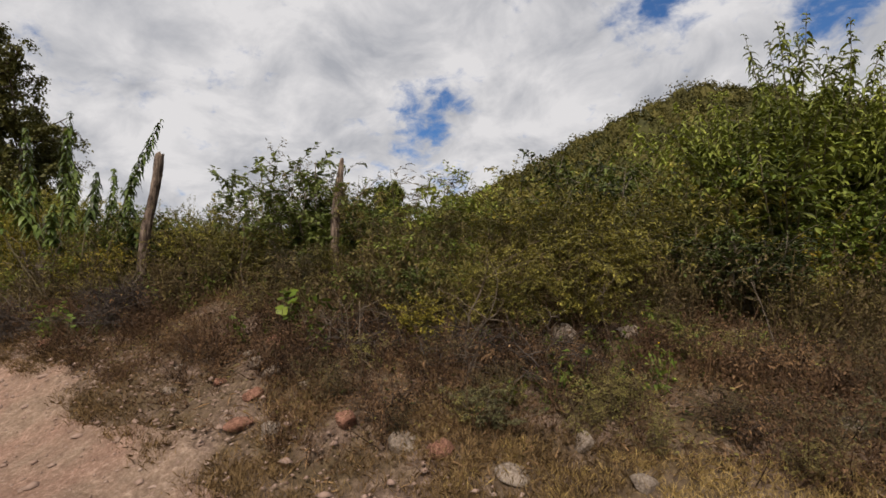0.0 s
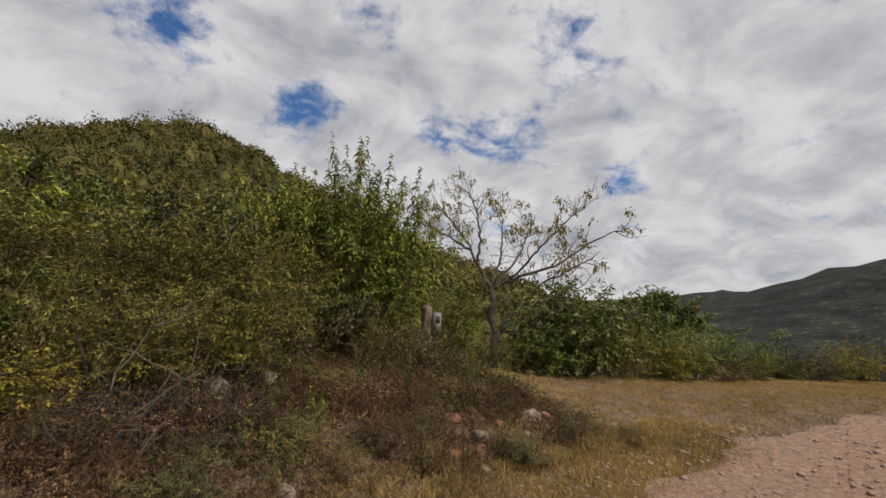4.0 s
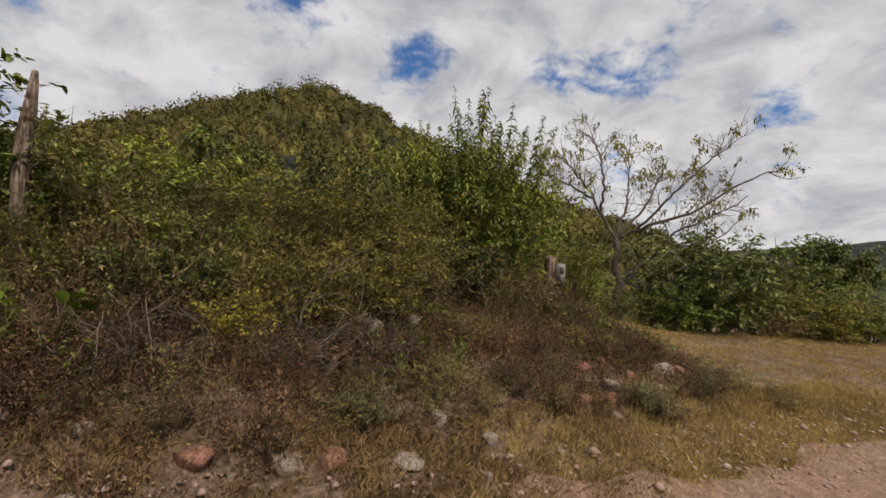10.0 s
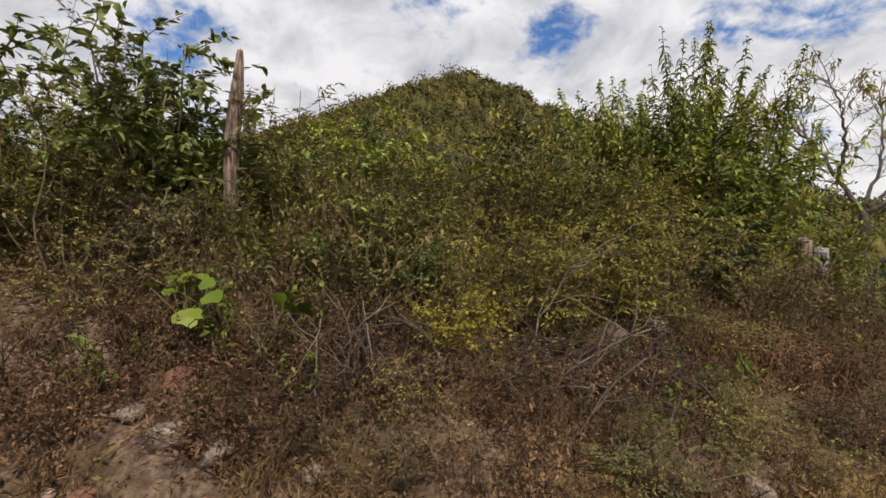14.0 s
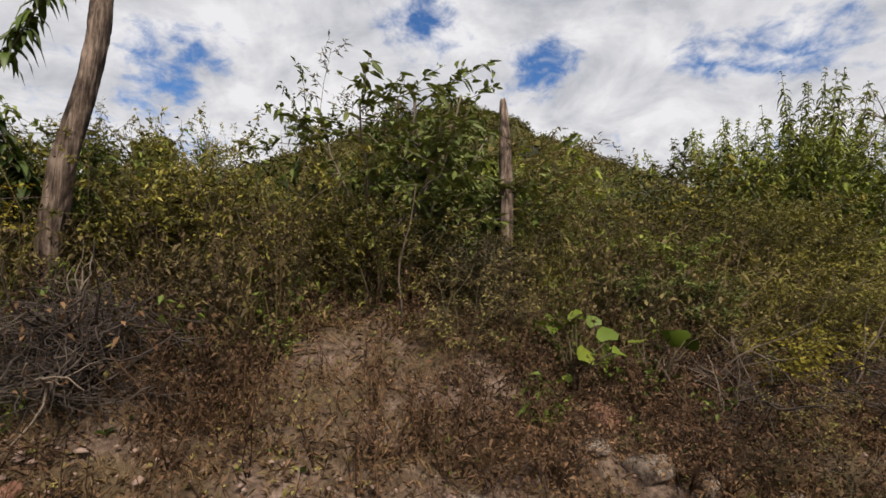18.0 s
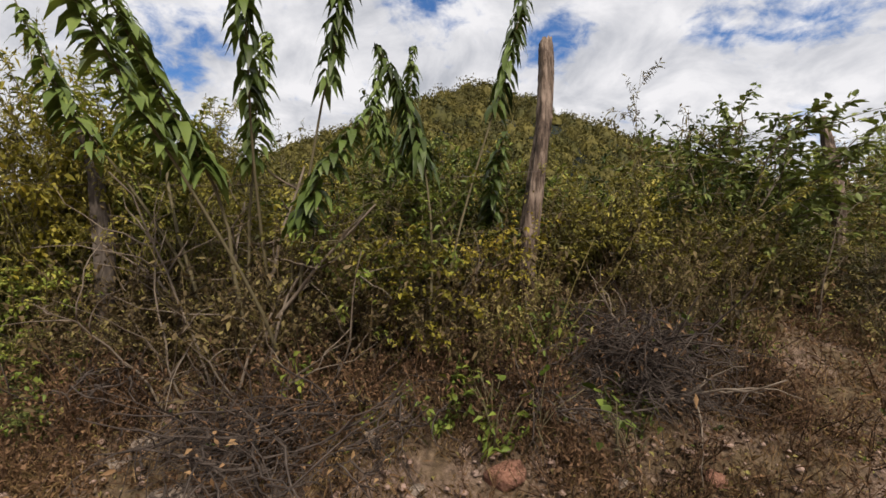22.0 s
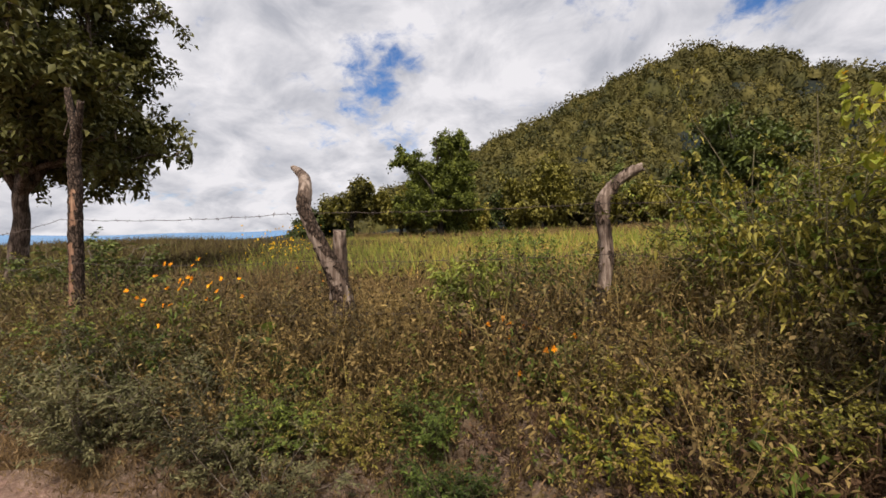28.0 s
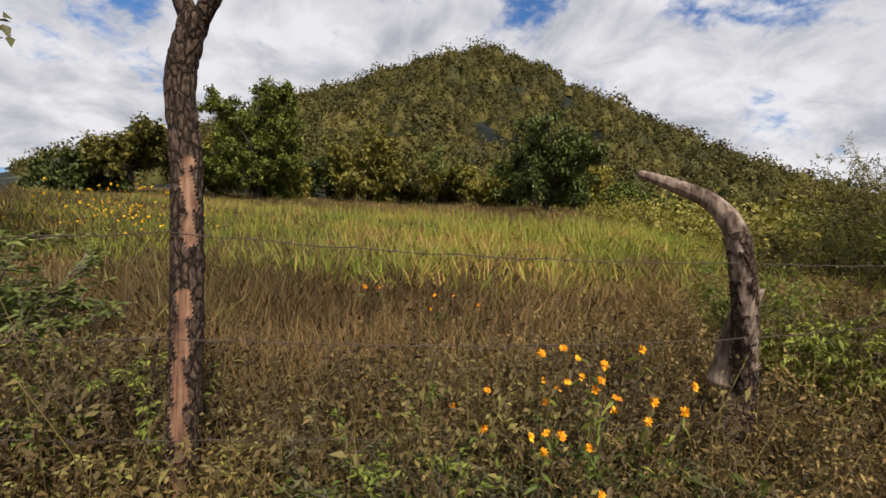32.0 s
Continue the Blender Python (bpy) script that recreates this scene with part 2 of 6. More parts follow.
M_HILL = leaf_mat("hill_scrub", ((0.0, (0.030, 0.030, 0.012)), (0.3, (0.062, 0.062, 0.023)), (0.5, (0.098, 0.092, 0.031)), (0.7, (0.128, 0.118, 0.037)), (0.85, (0.150, 0.122, 0.046)), (1.0, (0.195, 0.150, 0.050))), 0.15, 0.75, 0.13, 0.12, 0.76)
M_HILLTREE = leaf_mat("hill_tree_leaves", ((0.0, (0.018, 0.022, 0.010)), (0.4, (0.042, 0.046, 0.018)), (0.75, (0.085, 0.086, 0.026)), (1.0, (0.150, 0.130, 0.036))), 0.15, 0.75, 0.25, 0.2, 0.85)


def bark_mat(name, stops, scale, stretch, crack_shade):
    """Bark: uneven plates parted by upright cracks, whose dirt and shade are painted near black."""
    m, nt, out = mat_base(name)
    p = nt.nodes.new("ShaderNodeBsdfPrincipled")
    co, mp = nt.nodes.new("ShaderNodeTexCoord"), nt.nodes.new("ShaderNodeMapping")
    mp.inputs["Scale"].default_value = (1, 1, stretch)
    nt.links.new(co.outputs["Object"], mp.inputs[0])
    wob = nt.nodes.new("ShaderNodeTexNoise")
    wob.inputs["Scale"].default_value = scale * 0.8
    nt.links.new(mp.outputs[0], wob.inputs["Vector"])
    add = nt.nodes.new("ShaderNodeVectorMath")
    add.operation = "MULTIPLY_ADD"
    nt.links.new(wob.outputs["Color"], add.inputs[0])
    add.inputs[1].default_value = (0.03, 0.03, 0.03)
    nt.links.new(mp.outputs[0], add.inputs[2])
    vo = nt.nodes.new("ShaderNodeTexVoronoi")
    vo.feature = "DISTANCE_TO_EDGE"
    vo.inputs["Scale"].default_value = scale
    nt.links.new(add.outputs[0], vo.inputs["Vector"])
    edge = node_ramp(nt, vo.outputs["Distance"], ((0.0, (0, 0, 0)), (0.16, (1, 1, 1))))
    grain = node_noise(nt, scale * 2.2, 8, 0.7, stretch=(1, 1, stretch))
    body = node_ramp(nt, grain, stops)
    # shade in the cracks is mixed into the base colour along plate edges
    nt.links.new(node_mix(nt, edge, crack_shade, body), p.inputs["Base Color"])
    p.inputs["Roughness"].default_value = 0.92
    p.inputs["Specular IOR Level"].default_value = 0.2
    b = nt.nodes.new("ShaderNodeBump")
    b.inputs["Strength"].default_value, b.inputs["Distance"].default_value = 1.0, 0.008
    nt.links.new(node_mix(nt, 0.35, edge, grain), b.inputs["Height"])
    nt.links.new(b.outputs[0], p.inputs["Normal"])
    nt.links.new(p.outputs[0], out.inputs[0])
    return m


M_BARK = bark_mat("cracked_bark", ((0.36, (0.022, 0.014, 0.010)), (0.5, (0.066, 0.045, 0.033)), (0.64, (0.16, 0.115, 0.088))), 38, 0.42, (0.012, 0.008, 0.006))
M_GREYWOOD = solid_mat("grey_dead_wood", ((0.40, (0.018, 0.012, 0.009)), (0.49, (0.082, 0.058, 0.044)), (0.61, (0.26, 0.20, 0.16))), 46, 0.88, 1.0, 60, (1, 1, 0.07), distance=0.008)
M_PALEWOOD = solid_mat("bleached_wood", ((0.40, (0.035, 0.022, 0.016)), (0.49, (0.130, 0.092, 0.070)), (0.61, (0.34, 0.27, 0.22))), 40, 0.85, 0.9, 55, (1, 1, 0.09), distance=0.006)
M_REDWOOD = solid_mat("bare_heartwood", ((0.40, (0.065, 0.034, 0.022)), (0.49, (0.20, 0.108, 0.066)), (0.60, (0.36, 0.22, 0.14))), 40, 0.8, 0.8, 60, (1, 1, 0.06), distance=0.004)
M_BRUSH = solid_mat("dark_brushwood", ((0.2, (0.016, 0.012, 0.010)), (0.5, (0.045, 0.034, 0.028)), (0.8, (0.13, 0.105, 0.088))), 12, 0.9, 0)
M_GRAVEL = solid_mat("pink_gravel", ((0.2, (0.16, 0.105, 0.082)), (0.5, (0.26, 0.18, 0.145)), (0.8, (0.40, 0.32, 0.27))), 9, 0.95, 0.4, 30)
M_TWIG = solid_mat("dry_twigs", ((0.2, (0.075, 0.060, 0.048)), (0.5, (0.17, 0.14, 0.11)), (0.8, (0.33, 0.28, 0.22))), 12, 0.9, 0)
M_STEM = solid_mat("green_brown_stems", ((0.2, (0.05, 0.042, 0.022)), (0.6, (0.12, 0.10, 0.055)), (0.9, (0.2, 0.17, 0.09))), 12, 0.85, 0)
M_TRUNK = solid_mat("dark_trunk", ((0.3, (0.022, 0.018, 0.015)), (0.5, (0.075, 0.060, 0.050)), (0.72, (0.17, 0.145, 0.12))), 40, 0.9, 0.8, 60, (1, 1, 0.15), distance=0.006)
M_WIRE = solid_mat("rusty_wire", ((0.3, (0.06, 0.045, 0.038)), (0.7, (0.13, 0.10, 0.085))), 30, 0.75, 0, metal=0.4)
M_ROCK = solid_mat("pale_limestone", ((0.36, (0.085, 0.063, 0.048)), (0.5, (0.22, 0.175, 0.14)), (0.66, (0.40, 0.34, 0.28))), 7, 0.9, 0.7, 18, distance=0.02)
M_REDROCK = solid_mat("red_stone", ((0.36, (0.085, 0.042, 0.028)), (0.5, (0.22, 0.105, 0.070)), (0.66, (0.36, 0.20, 0.145))), 7, 0.9, 0.7, 18, distance=0.02)
M_PETAL = leaf_mat("orange_petals", ((0.0, (0.62, 0.22, 0.008)), (0.5, (0.78, 0.36, 0.012)), (1.0, (0.85, 0.50, 0.03))), 0.3, 0.6)
M_BOXPAINT = solid_mat("grey_painted_metal", ((0.3, (0.10, 0.092, 0.084)), (0.5, (0.18, 0.17, 0.16)), (0.7, (0.27, 0.26, 0.245))), 9, 0.7, 0.3, 30)
M_BOXDARK = solid_mat("dark_recess", ((0.2, (0.03, 0.03, 0.03)), (0.7, (0.06, 0.06, 0.055))), 6, 0.7, 0)
# blue haze of the distance is put into the ridge's base colour
M_FAR_HAZE = solid_mat("hazed_mountain", ((0.3, (0.10, 0.20, 0.36)), (0.7, (0.15, 0.27, 0.44))), 0.004, 0.95, 0)

M_SUNFLOWER = leaf_mat("yellow_petals", ((0.0, (0.55, 0.33, 0.01)), (0.5, (0.68, 0.46, 0.015)), (1.0, (0.75, 0.56, 0.03))), 0.3, 0.6)
# ---- mesh helpers ----
rng = np.random.default_rng(7)


def mesh_from(name, V, F, mat, smooth=False):
    V, F = np.asarray(V, np.float32), np.asarray(F, np.int32)
    me = bpy.data.meshes.new(name)
    k = F.shape[1]
    me.vertices.add(len(V))
    me.vertices.foreach_set("co", V.ravel())
    me.loops.add(F.size)
    me.loops.foreach_set("vertex_index", F.ravel())
    me.polygons.add(len(F))
    me.polygons.foreach_set("loop_start", np.arange(len(F), dtype=np.int32) * k)
    if smooth:
        me.polygons.foreach_set("use_smooth", np.ones(len(F), bool))
    me.materials.append(mat)
    me.update(calc_edges=True)
    me.validate()
    return me


def part(name, VF, mat, parent=None, label="", smooth=False):
    ob = new(name, mesh_from(name, *VF, mat, smooth))
    if parent is not None:
        ob.parent = parent
    return tagged(ob, label) if label else ob


def join(*pieces):
    Vs, Fs, n = [], [], 0
    for V, F in pieces:
        if len(V) == 0:
            continue
        Vs.append(V)
        Fs.append(np.asarray(F) + n)
        n += len(V)
    return np.concatenate(Vs), np.concatenate(Fs)


def unit(v):
    return v / np.maximum(np.linalg.norm(v, axis=-1, keepdims=True), 1e-9)


def blades(P, D, L, W, fold=0.25, droop=0.3, long=False, oval=False):
    """Leaves at P that grow along D: pointed folded blades, or long ones that bend down."""
    P, D = np.asarray(P, float), unit(np.asarray(D, float))
    n = len(P)
    L, W = np.broadcast_to(L, n)[:, None], np.broadcast_to(W, n)[:, None]
    side = unit(np.cross(D, rng.normal(size=(n, 3)) * 0.6 + np.array((0, 0, 1.0))))
    up = np.cross(side, D)
    g = np.array((0, 0, -1.0))
    if oval:
        m1 = P + D * L * 0.28 + g * L * droop * 0.1
        m2 = P + D * L * 0.66 + g * L * droop * 0.45
        tip = P + D * L + g * L * droop
        V = np.stack((P, m1 + side * W * 0.5 + up * W * fold, m2 + side * W * 0.38 + up * W * fold * 0.7, tip, m2 - side * W * 0.38 + up * W * fold * 0.7, m1 - side * W * 0.5 + up * W * fold), 1).reshape(-1, 3)
        o = np.arange(n)[:, None] * 6
        return V, np.concatenate([o + t for t in ((0, 1, 2), (0, 2, 3), (0, 3, 4), (0, 4, 5))], 1).reshape(-1, 3)
    if not long:
        mid = P + D * L * 0.42 + g * L * droop * 0.15
        tip = P + D * L + g * L * droop
        a, b = mid + side * W / 2 + up * W * fold, mid - side * W / 2 + up * W * fold
        V = np.stack((P, a, tip, b), 1).reshape(-1, 3)
        o = np.arange(n)[:, None] * 4
        return V, np.concatenate((o + (0, 1, 2), o + (0, 2, 3)), 1).reshape(-1, 3)
    m1 = P + D * L * 0.3 + g * L * droop * 0.08
    m2 = P + D * L * 0.68 + g * L * droop * 0.45
    tip = P + D * L * 0.93 + g * L * droop
    V = np.stack((P, m1 + side * W / 2 + up * W * fold, m1, m1 - side * W / 2 + up * W * fold, m2 + side * W * 0.42 + up * W * fold, m2, m2 - side * W * 0.42 + up * W * fold, tip), 1).reshape(-1, 3)
    o = np.arange(n)[:, None] * 8
    T = ((0, 1, 2), (0, 2, 3), (1, 4, 5), (1, 5, 2), (2, 5, 6), (2, 6, 3), (4, 7, 5), (5, 7, 6))
    return V, np.concatenate([o + t for t in T], 1).reshape(-1, 3)


def tube(pts, radii, sides=5):
    pts = np.asarray(pts, float)
    n = len(pts)
    radii = np.broadcast_to(radii, n)
    t = unit(np.gradient(pts, axis=0))
    ref = np.array((0.31, 0.95, 0.1)) if abs(t[0][2]) > 0.8 else np.array((0, 0, 1.0))
    a = unit(np.cross(t, ref))
    b = np.cross(t, a)
    ang = np.arange(sides) * 2 * np.pi / sides
    V = (pts[:, None] + radii[:, None, None] * (np.cos(ang)[None, :, None] * a[:, None] + np.sin(ang)[None, :, None] * b[:, None])).reshape(-1, 3)
    F = []
    for i in range(n - 1):
        for j in range(sides):
            p, q = i * sides + j, i * sides + (j + 1) % sides
            F += [(p, q, q + sides), (p, q + sides, p + sides)]
    V = np.concatenate((V, pts[-1:] + t[-1:] * radii[-1], pts[:1]))
    for j in range(sides):
        F.append(((n - 1) * sides + j, (n - 1) * sides + (j + 1) % sides, n * sides))
        F.append(((j + 1) % sides, j, n * sides + 1))
    return V, np.array(F)


def wander(start, direction, length, steps=6, bend=0.25, lift=0.0):
    p, d = np.array(start, float), unit(np.array(direction, float))
    out = [p.copy()]
    for _ in range(steps):
        d = unit(d + rng.normal(size=3) * bend + np.array((0, 0, lift)))
        p = p + d * length / steps
        out.append(p.copy())
    return np.array(out)


def shrub(height, radius, mains=7, subs=6, leaves=14, leaf=0.06, width=0.025, thick=0.012, lift=0.06, droop=0.3, long=False, start=0.25, twig=0.45, fold=0.25, top=0.0, oval=False):
    """Branches that spread from one foot, twigs on them, and leaves along the twigs."""
    stems, P, D = [], [], []
    for i in range(mains):
        a = rng.uniform(0, 2 * np.pi)
        out = rng.uniform(0.15, 1.0) * radius
        h = height * rng.uniform(0.62, 1.0)
        d = np.array((np.cos(a) * out, np.sin(a) * out, h))
        m = wander((np.cos(a) * 0.05, np.sin(a) * 0.05, -0.08), d, np.linalg.norm(d), 7, 0.13, lift)
        stems.append(tube(m, np.linspace(thick, thick * 0.3, 8), 4))
        for k in range(subs):
            f = rng.uniform(start, 1.0) * 6.99
            j = int(f)
            s = m[j] + (m[j + 1] - m[j]) * (f - j)
            dd = unit(rng.normal(size=3) * (1, 1, 0.6) + np.array((np.cos(a), np.sin(a), 0.5)) * 0.6)
            w = wander(s, dd, twig * rng.uniform(0.5, 1.2) * min(1, height), 3, 0.24, lift + 0.03)
            stems.append(tube(w, np.linspace(thick * 0.4, thick * 0.12, 4), 3))
            c = rng.uniform(0.1, 1.0, leaves) * 2.99
            j = c.astype(int)
            q = w[j] + (w[j + 1] - w[j]) * (c - j)[:, None]
            P.append(q + rng.normal(size=q.shape) * 0.012)
            D.append(unit(w[j + 1] - w[j]) * 0.7 + rng.normal(size=q.shape) * 0.8 + np.array((0, 0, top)))
    P, D = np.concatenate(P), np.concatenate(D)
    s = rng.uniform(0.6, 1.25, len(P))
    return join(*stems), blades(P, D, leaf * s, width * s, fold, droop, long, oval)


def plume(height, radius, stems=7, leaves=70, leaf=0.2, width=0.036, low=0.5, thick=0.009, droop=0.8, nod=0.15):
    """Upright stems with long leaves hanging round their upper part, shorter towards the nodding tip."""
    wood, P, D, S = [], [], [], []
    for i in range(stems):
        a = rng.uniform(0, 2 * np.pi)
        out = radius * rng.uniform(0.1, 1)
        d = np.array((np.cos(a) * out, np.sin(a) * out, height * (1.0 if i == 0 else rng.uniform(0.7, 0.97))))
        m = wander((np.cos(a) * 0.06, np.sin(a) * 0.06, -0.1), d, np.linalg.norm(d), 9, 0.07, 0.05)
        b = rng.uniform(0, 2 * np.pi)
        m += (np.linspace(0, 1, 10) ** 3)[:, None] * np.array((np.cos(b), np.sin(b), -0.25)) * nod * rng.uniform(0.3, 1.2)
        wood.append(tube(m, np.linspace(thick, thick * 0.25, 10), 5))
        c = np.sort(rng.uniform(low, 1.0, leaves)) ** 0.8
        j = np.minimum((c * 9).astype(int), 8)
        q = m[j] + (m[j + 1] - m[j]) * (c * 9 - j)[:, None]
        turn = np.arange(leaves) * 2.4 + rng.normal(size=leaves) * 0.4
        e = np.stack((np.cos(turn), np.sin(turn), rng.normal(size=leaves) * 0.25), 1)
        P.append(q)
        D.append(e + np.array((0, 0, 0.40)) + (c > 0.94)[:, None] * np.array((0, 0, 1.0)))
        S.append(rng.uniform(0.75, 1.2, leaves) * (1 - 0.3 * np.clip((c - 0.6) / 0.4, 0, 1) ** 2))
    P, D, S = np.concatenate(P), np.concatenate(D), np.concatenate(S)
    return join(*wood), blades(P, D, leaf * S, width * S, 0.3, droop, True)


def scatter(templates, pos, scale, tilt=0.0):
    """Copies of small templates, joined into one mesh."""
    Vs, Fs, n = [], [], 0
    pick = rng.integers(0, len(templates), len(pos))
    ang = rng.uniform(0, 2 * np.pi, len(pos))
    scale = np.broadcast_to(scale, len(pos))
    for k, (V, F) in enumerate(templates):
        idx = np.nonzero(pick == k)[0]
        if not len(idx):
            continue
        c, s = np.cos(ang[idx])[:, None], np.sin(ang[idx])[:, None]
        sc = scale[idx][:, None]
        lean = rng.normal(size=(len(idx), 2)) * tilt
        X = (c * V[:, 0] - s * V[:, 1]) * sc + lean[:, :1] * V[:, 2] * sc
        Y = (s * V[:, 0] + c * V[:, 1]) * sc + lean[:, 1:] * V[:, 2] * sc
        Z = V[:, 2][None] * sc
        W = np.stack((X, Y, Z), 2) + pos[idx][:, None]
        Vs.append(W.reshape(-1, 3))
        Fs.append((F[None] + (np.arange(len(idx)) * len(V))[:, None, None] + n).reshape(-1, 3))
        n += len(idx) * len(V)
    return np.concatenate(Vs), np.concatenate(Fs)


# bare trodden spots on the bank: x, y, half length, half depth
BARE = [(-0.75, 3.1, 0.38, 0.26), (-0.2, 3.4, 0.4, 0.2), (-1.1, 2.6, 0.4, 0.22), (-2.6, 2.15, 0.40, 0.2), (-3.3, 1.75, 0.5, 0.28), (-1.85, 2.75, 0.42, 0.38), (-3.95, 2.05, 0.4, 0.28), (-8.4, 1.1, 0.6, 0.3), (0.1, 2.75, 0.8, 0.2), (0.9, 2.9, 0.5, 0.2), (2.6, 3.0, 0.5, 0.2), (-0.6, 3.35, 0.4, 0.25)]


def bare(x, y, grow=1.0):
    """True where hardly anything grows."""
    hit = np.zeros(np.shape(x), bool)
    for cx, cy, a, b in BARE:
        hit |= ((np.asarray(x) - cx) / a) ** 2 + ((np.asarray(y) - cy) / b) ** 2 < grow
    return hit


# ---- the lie of the land ----
FX = (-60, -20, -12.6, -10.3, -8.5, -4.9, -2.4, 0, 2.5, 5.3, 8.5, 14, 30, 60)
FY = (0.5, 0.6, 0.70, 1.5, 2.55, 2.45, 3.15, 4.45, 6.2, 8.2, 10.0, 11.0, 12, 13)
FH = (0.9, 0.75, 0.85, 0.92, 1.12, 1.02, 1.13, 1.28, 1.08, 0.60, -0.05, -0.35, -0.9, -3)
EX = (-60, -20, -12, -10, -8, -5, -3, -2, 0, 1.5, 3, 3.6, 4.6, 6.2, 9, 12.6, 20, 60)
EY = (-0.6, -0.2, 0.0, 0.4, 0.85, 1.5, 1.95, 2.1, 2.4, 2.62, 3.0, 3.4, 3.8, 4.4, 5.3, 5.9, 6.0, 4.5)
TX = (-60, -20, -12, -10, -8, -6.5, -5, -3, -2, 0, 1.5, 3, 3.6, 4.6, 6.2, 9, 12.6, 20, 60)
TY = (-0.6, -0.2, 0.0, 0.4, 0.85, 1.0, 1.08, 1.25, 1.4, 1.7, 1.95, 2.5, 2.8, 3.5, 4.4, 5.8, 6.6, 6.5, 4.5)
BX = (-60, -20, -12, -8, -5, -2, 0, 3, 8, 14, 30, 60)
BZ = (1.0, 0.8, 0.62, 0.42, 0.25, 0.08, 0.0, -0.1, -0.12, -0.12, -0.5, -2)
HILL = (-21.0, 125.0)
HR = (0, 5, 9, 13, 18, 28, 36, 50, 65, 80, 95, 106, 600)
HZ = (41.6, 41.2, 39.9, 37.6, 35.0, 30.8, 26.7, 20.0, 12.8, 6.2, 1.8, 0, 0)


def smooth(t):
    t = np.clip(t, 0, 1)
    return t * t * (3 - 2 * t)


def wave(x, y, s, k):
    return np.sin(x * s * 1.3 + 1.7 * k + 1.9 * np.sin(y * s * 0.7 + k)) * np.cos(y * s * 1.1 + 0.6 * k + 1.3 * np.sin(x * s * 0.8 - k))


def land(x, y):
    """Height of the ground."""
    x, y = np.asarray(x, float), np.asarray(y, float)
    yf, hf = np.interp(x, FX, FY), np.interp(x, FX, FH)
    ye, b = np.interp(x, TX, TY), np.interp(x, BX, BZ)
    t = np.clip((y - ye) / (yf - ye), 0, 1)
    z = b + (hf - b) * (0.65 * t + 0.35 * smooth(t)) + np.where(y < ye, np.minimum(ye - y, 60) * -0.008, 0)
    beyond = np.clip(y - yf, 0, None)
    left = smooth((6 - x) / 12)
    z = z + left * (np.minimum(beyond, 60) * 0.030) - (1 - left) * np.minimum(beyond, 120) * 0.10
    right = np.clip(x - 24, 0, 260)
    z = z - right * 0.05
    hx, hy = x - HILL[0], y - HILL[1]
    r = np.hypot(hx, hy * 1.45) * (1 + 0.05 * np.sin(np.arctan2(hy, hx) * 5 + 1))
    r = r * (1 - 0.18 * smooth((0.3 - hx / np.maximum(r, 1)) / 1.3))
    h = np.interp(r, HR, HZ)
    z = np.where(h > 0, np.maximum(z, 1.2 * smooth(h / 5)) + h - 1.5 * smooth(h / 20), z)
    # mountains across the valley
    az, d = np.degrees(np.arctan2(x, y)), np.hypot(x, y)
    m = smooth((d - 500) / 1500) * (1 - smooth((d - 2600) / 1200))
    crest = np.interp(az, (-180, -140, 20, 30, 42, 50, 56, 62, 75, 110, 150, 180), (20, 0, 0, 70, 95, 110, 150, 215, 225, 150, 60, 20))
    z = z + m * (crest * (1 + 0.10 * wave(x, y, 0.004, 1) + 0.06 * wave(x, y, 0.011, 2)) + 12 * wave(x, y, 0.02, 3) * smooth(crest / 60)) + smooth((d - 300) / 300) * np.where((az > 15) & (az < 150), -25, 0) * (1 - smooth((d - 900) / 900))
    near = np.exp(-(np.hypot(x + 2, y - 4) / 22) ** 2)
    z = z + near * (0.030 * wave(x, y, 1.6, 0) + 0.018 * wave(x, y, 4.1, 4) + 0.008 * wave(x, y, 9.5, 5)) * np.where(y < ye, 0.35, 1.0)
    return z


def axis(lo, hi, step, far, grow):
    a = list(np.arange(lo, hi + step / 2, step))
    s = step
    while a[-1] < far:
        s *= grow
        a.append(a[-1] + s)
    s = step
    while a[0] > -far:
        s *= grow
        a.insert(0, a[0] - s)
    return np.array(a)


def grid(xs, ys, zf):
    gx, gy = np.meshgrid(xs, ys)
    V = np.stack((gx, gy, zf(gx, gy)), 2).reshape(-1, 3)
    i = (np.arange(len(ys) - 1)[:, None] * len(xs) + np.arange(len(xs) - 1)[None]).reshape(-1, 1)
    return V, np.concatenate((i, i + 1, i + 1 + len(xs), i + len(xs)), 1)


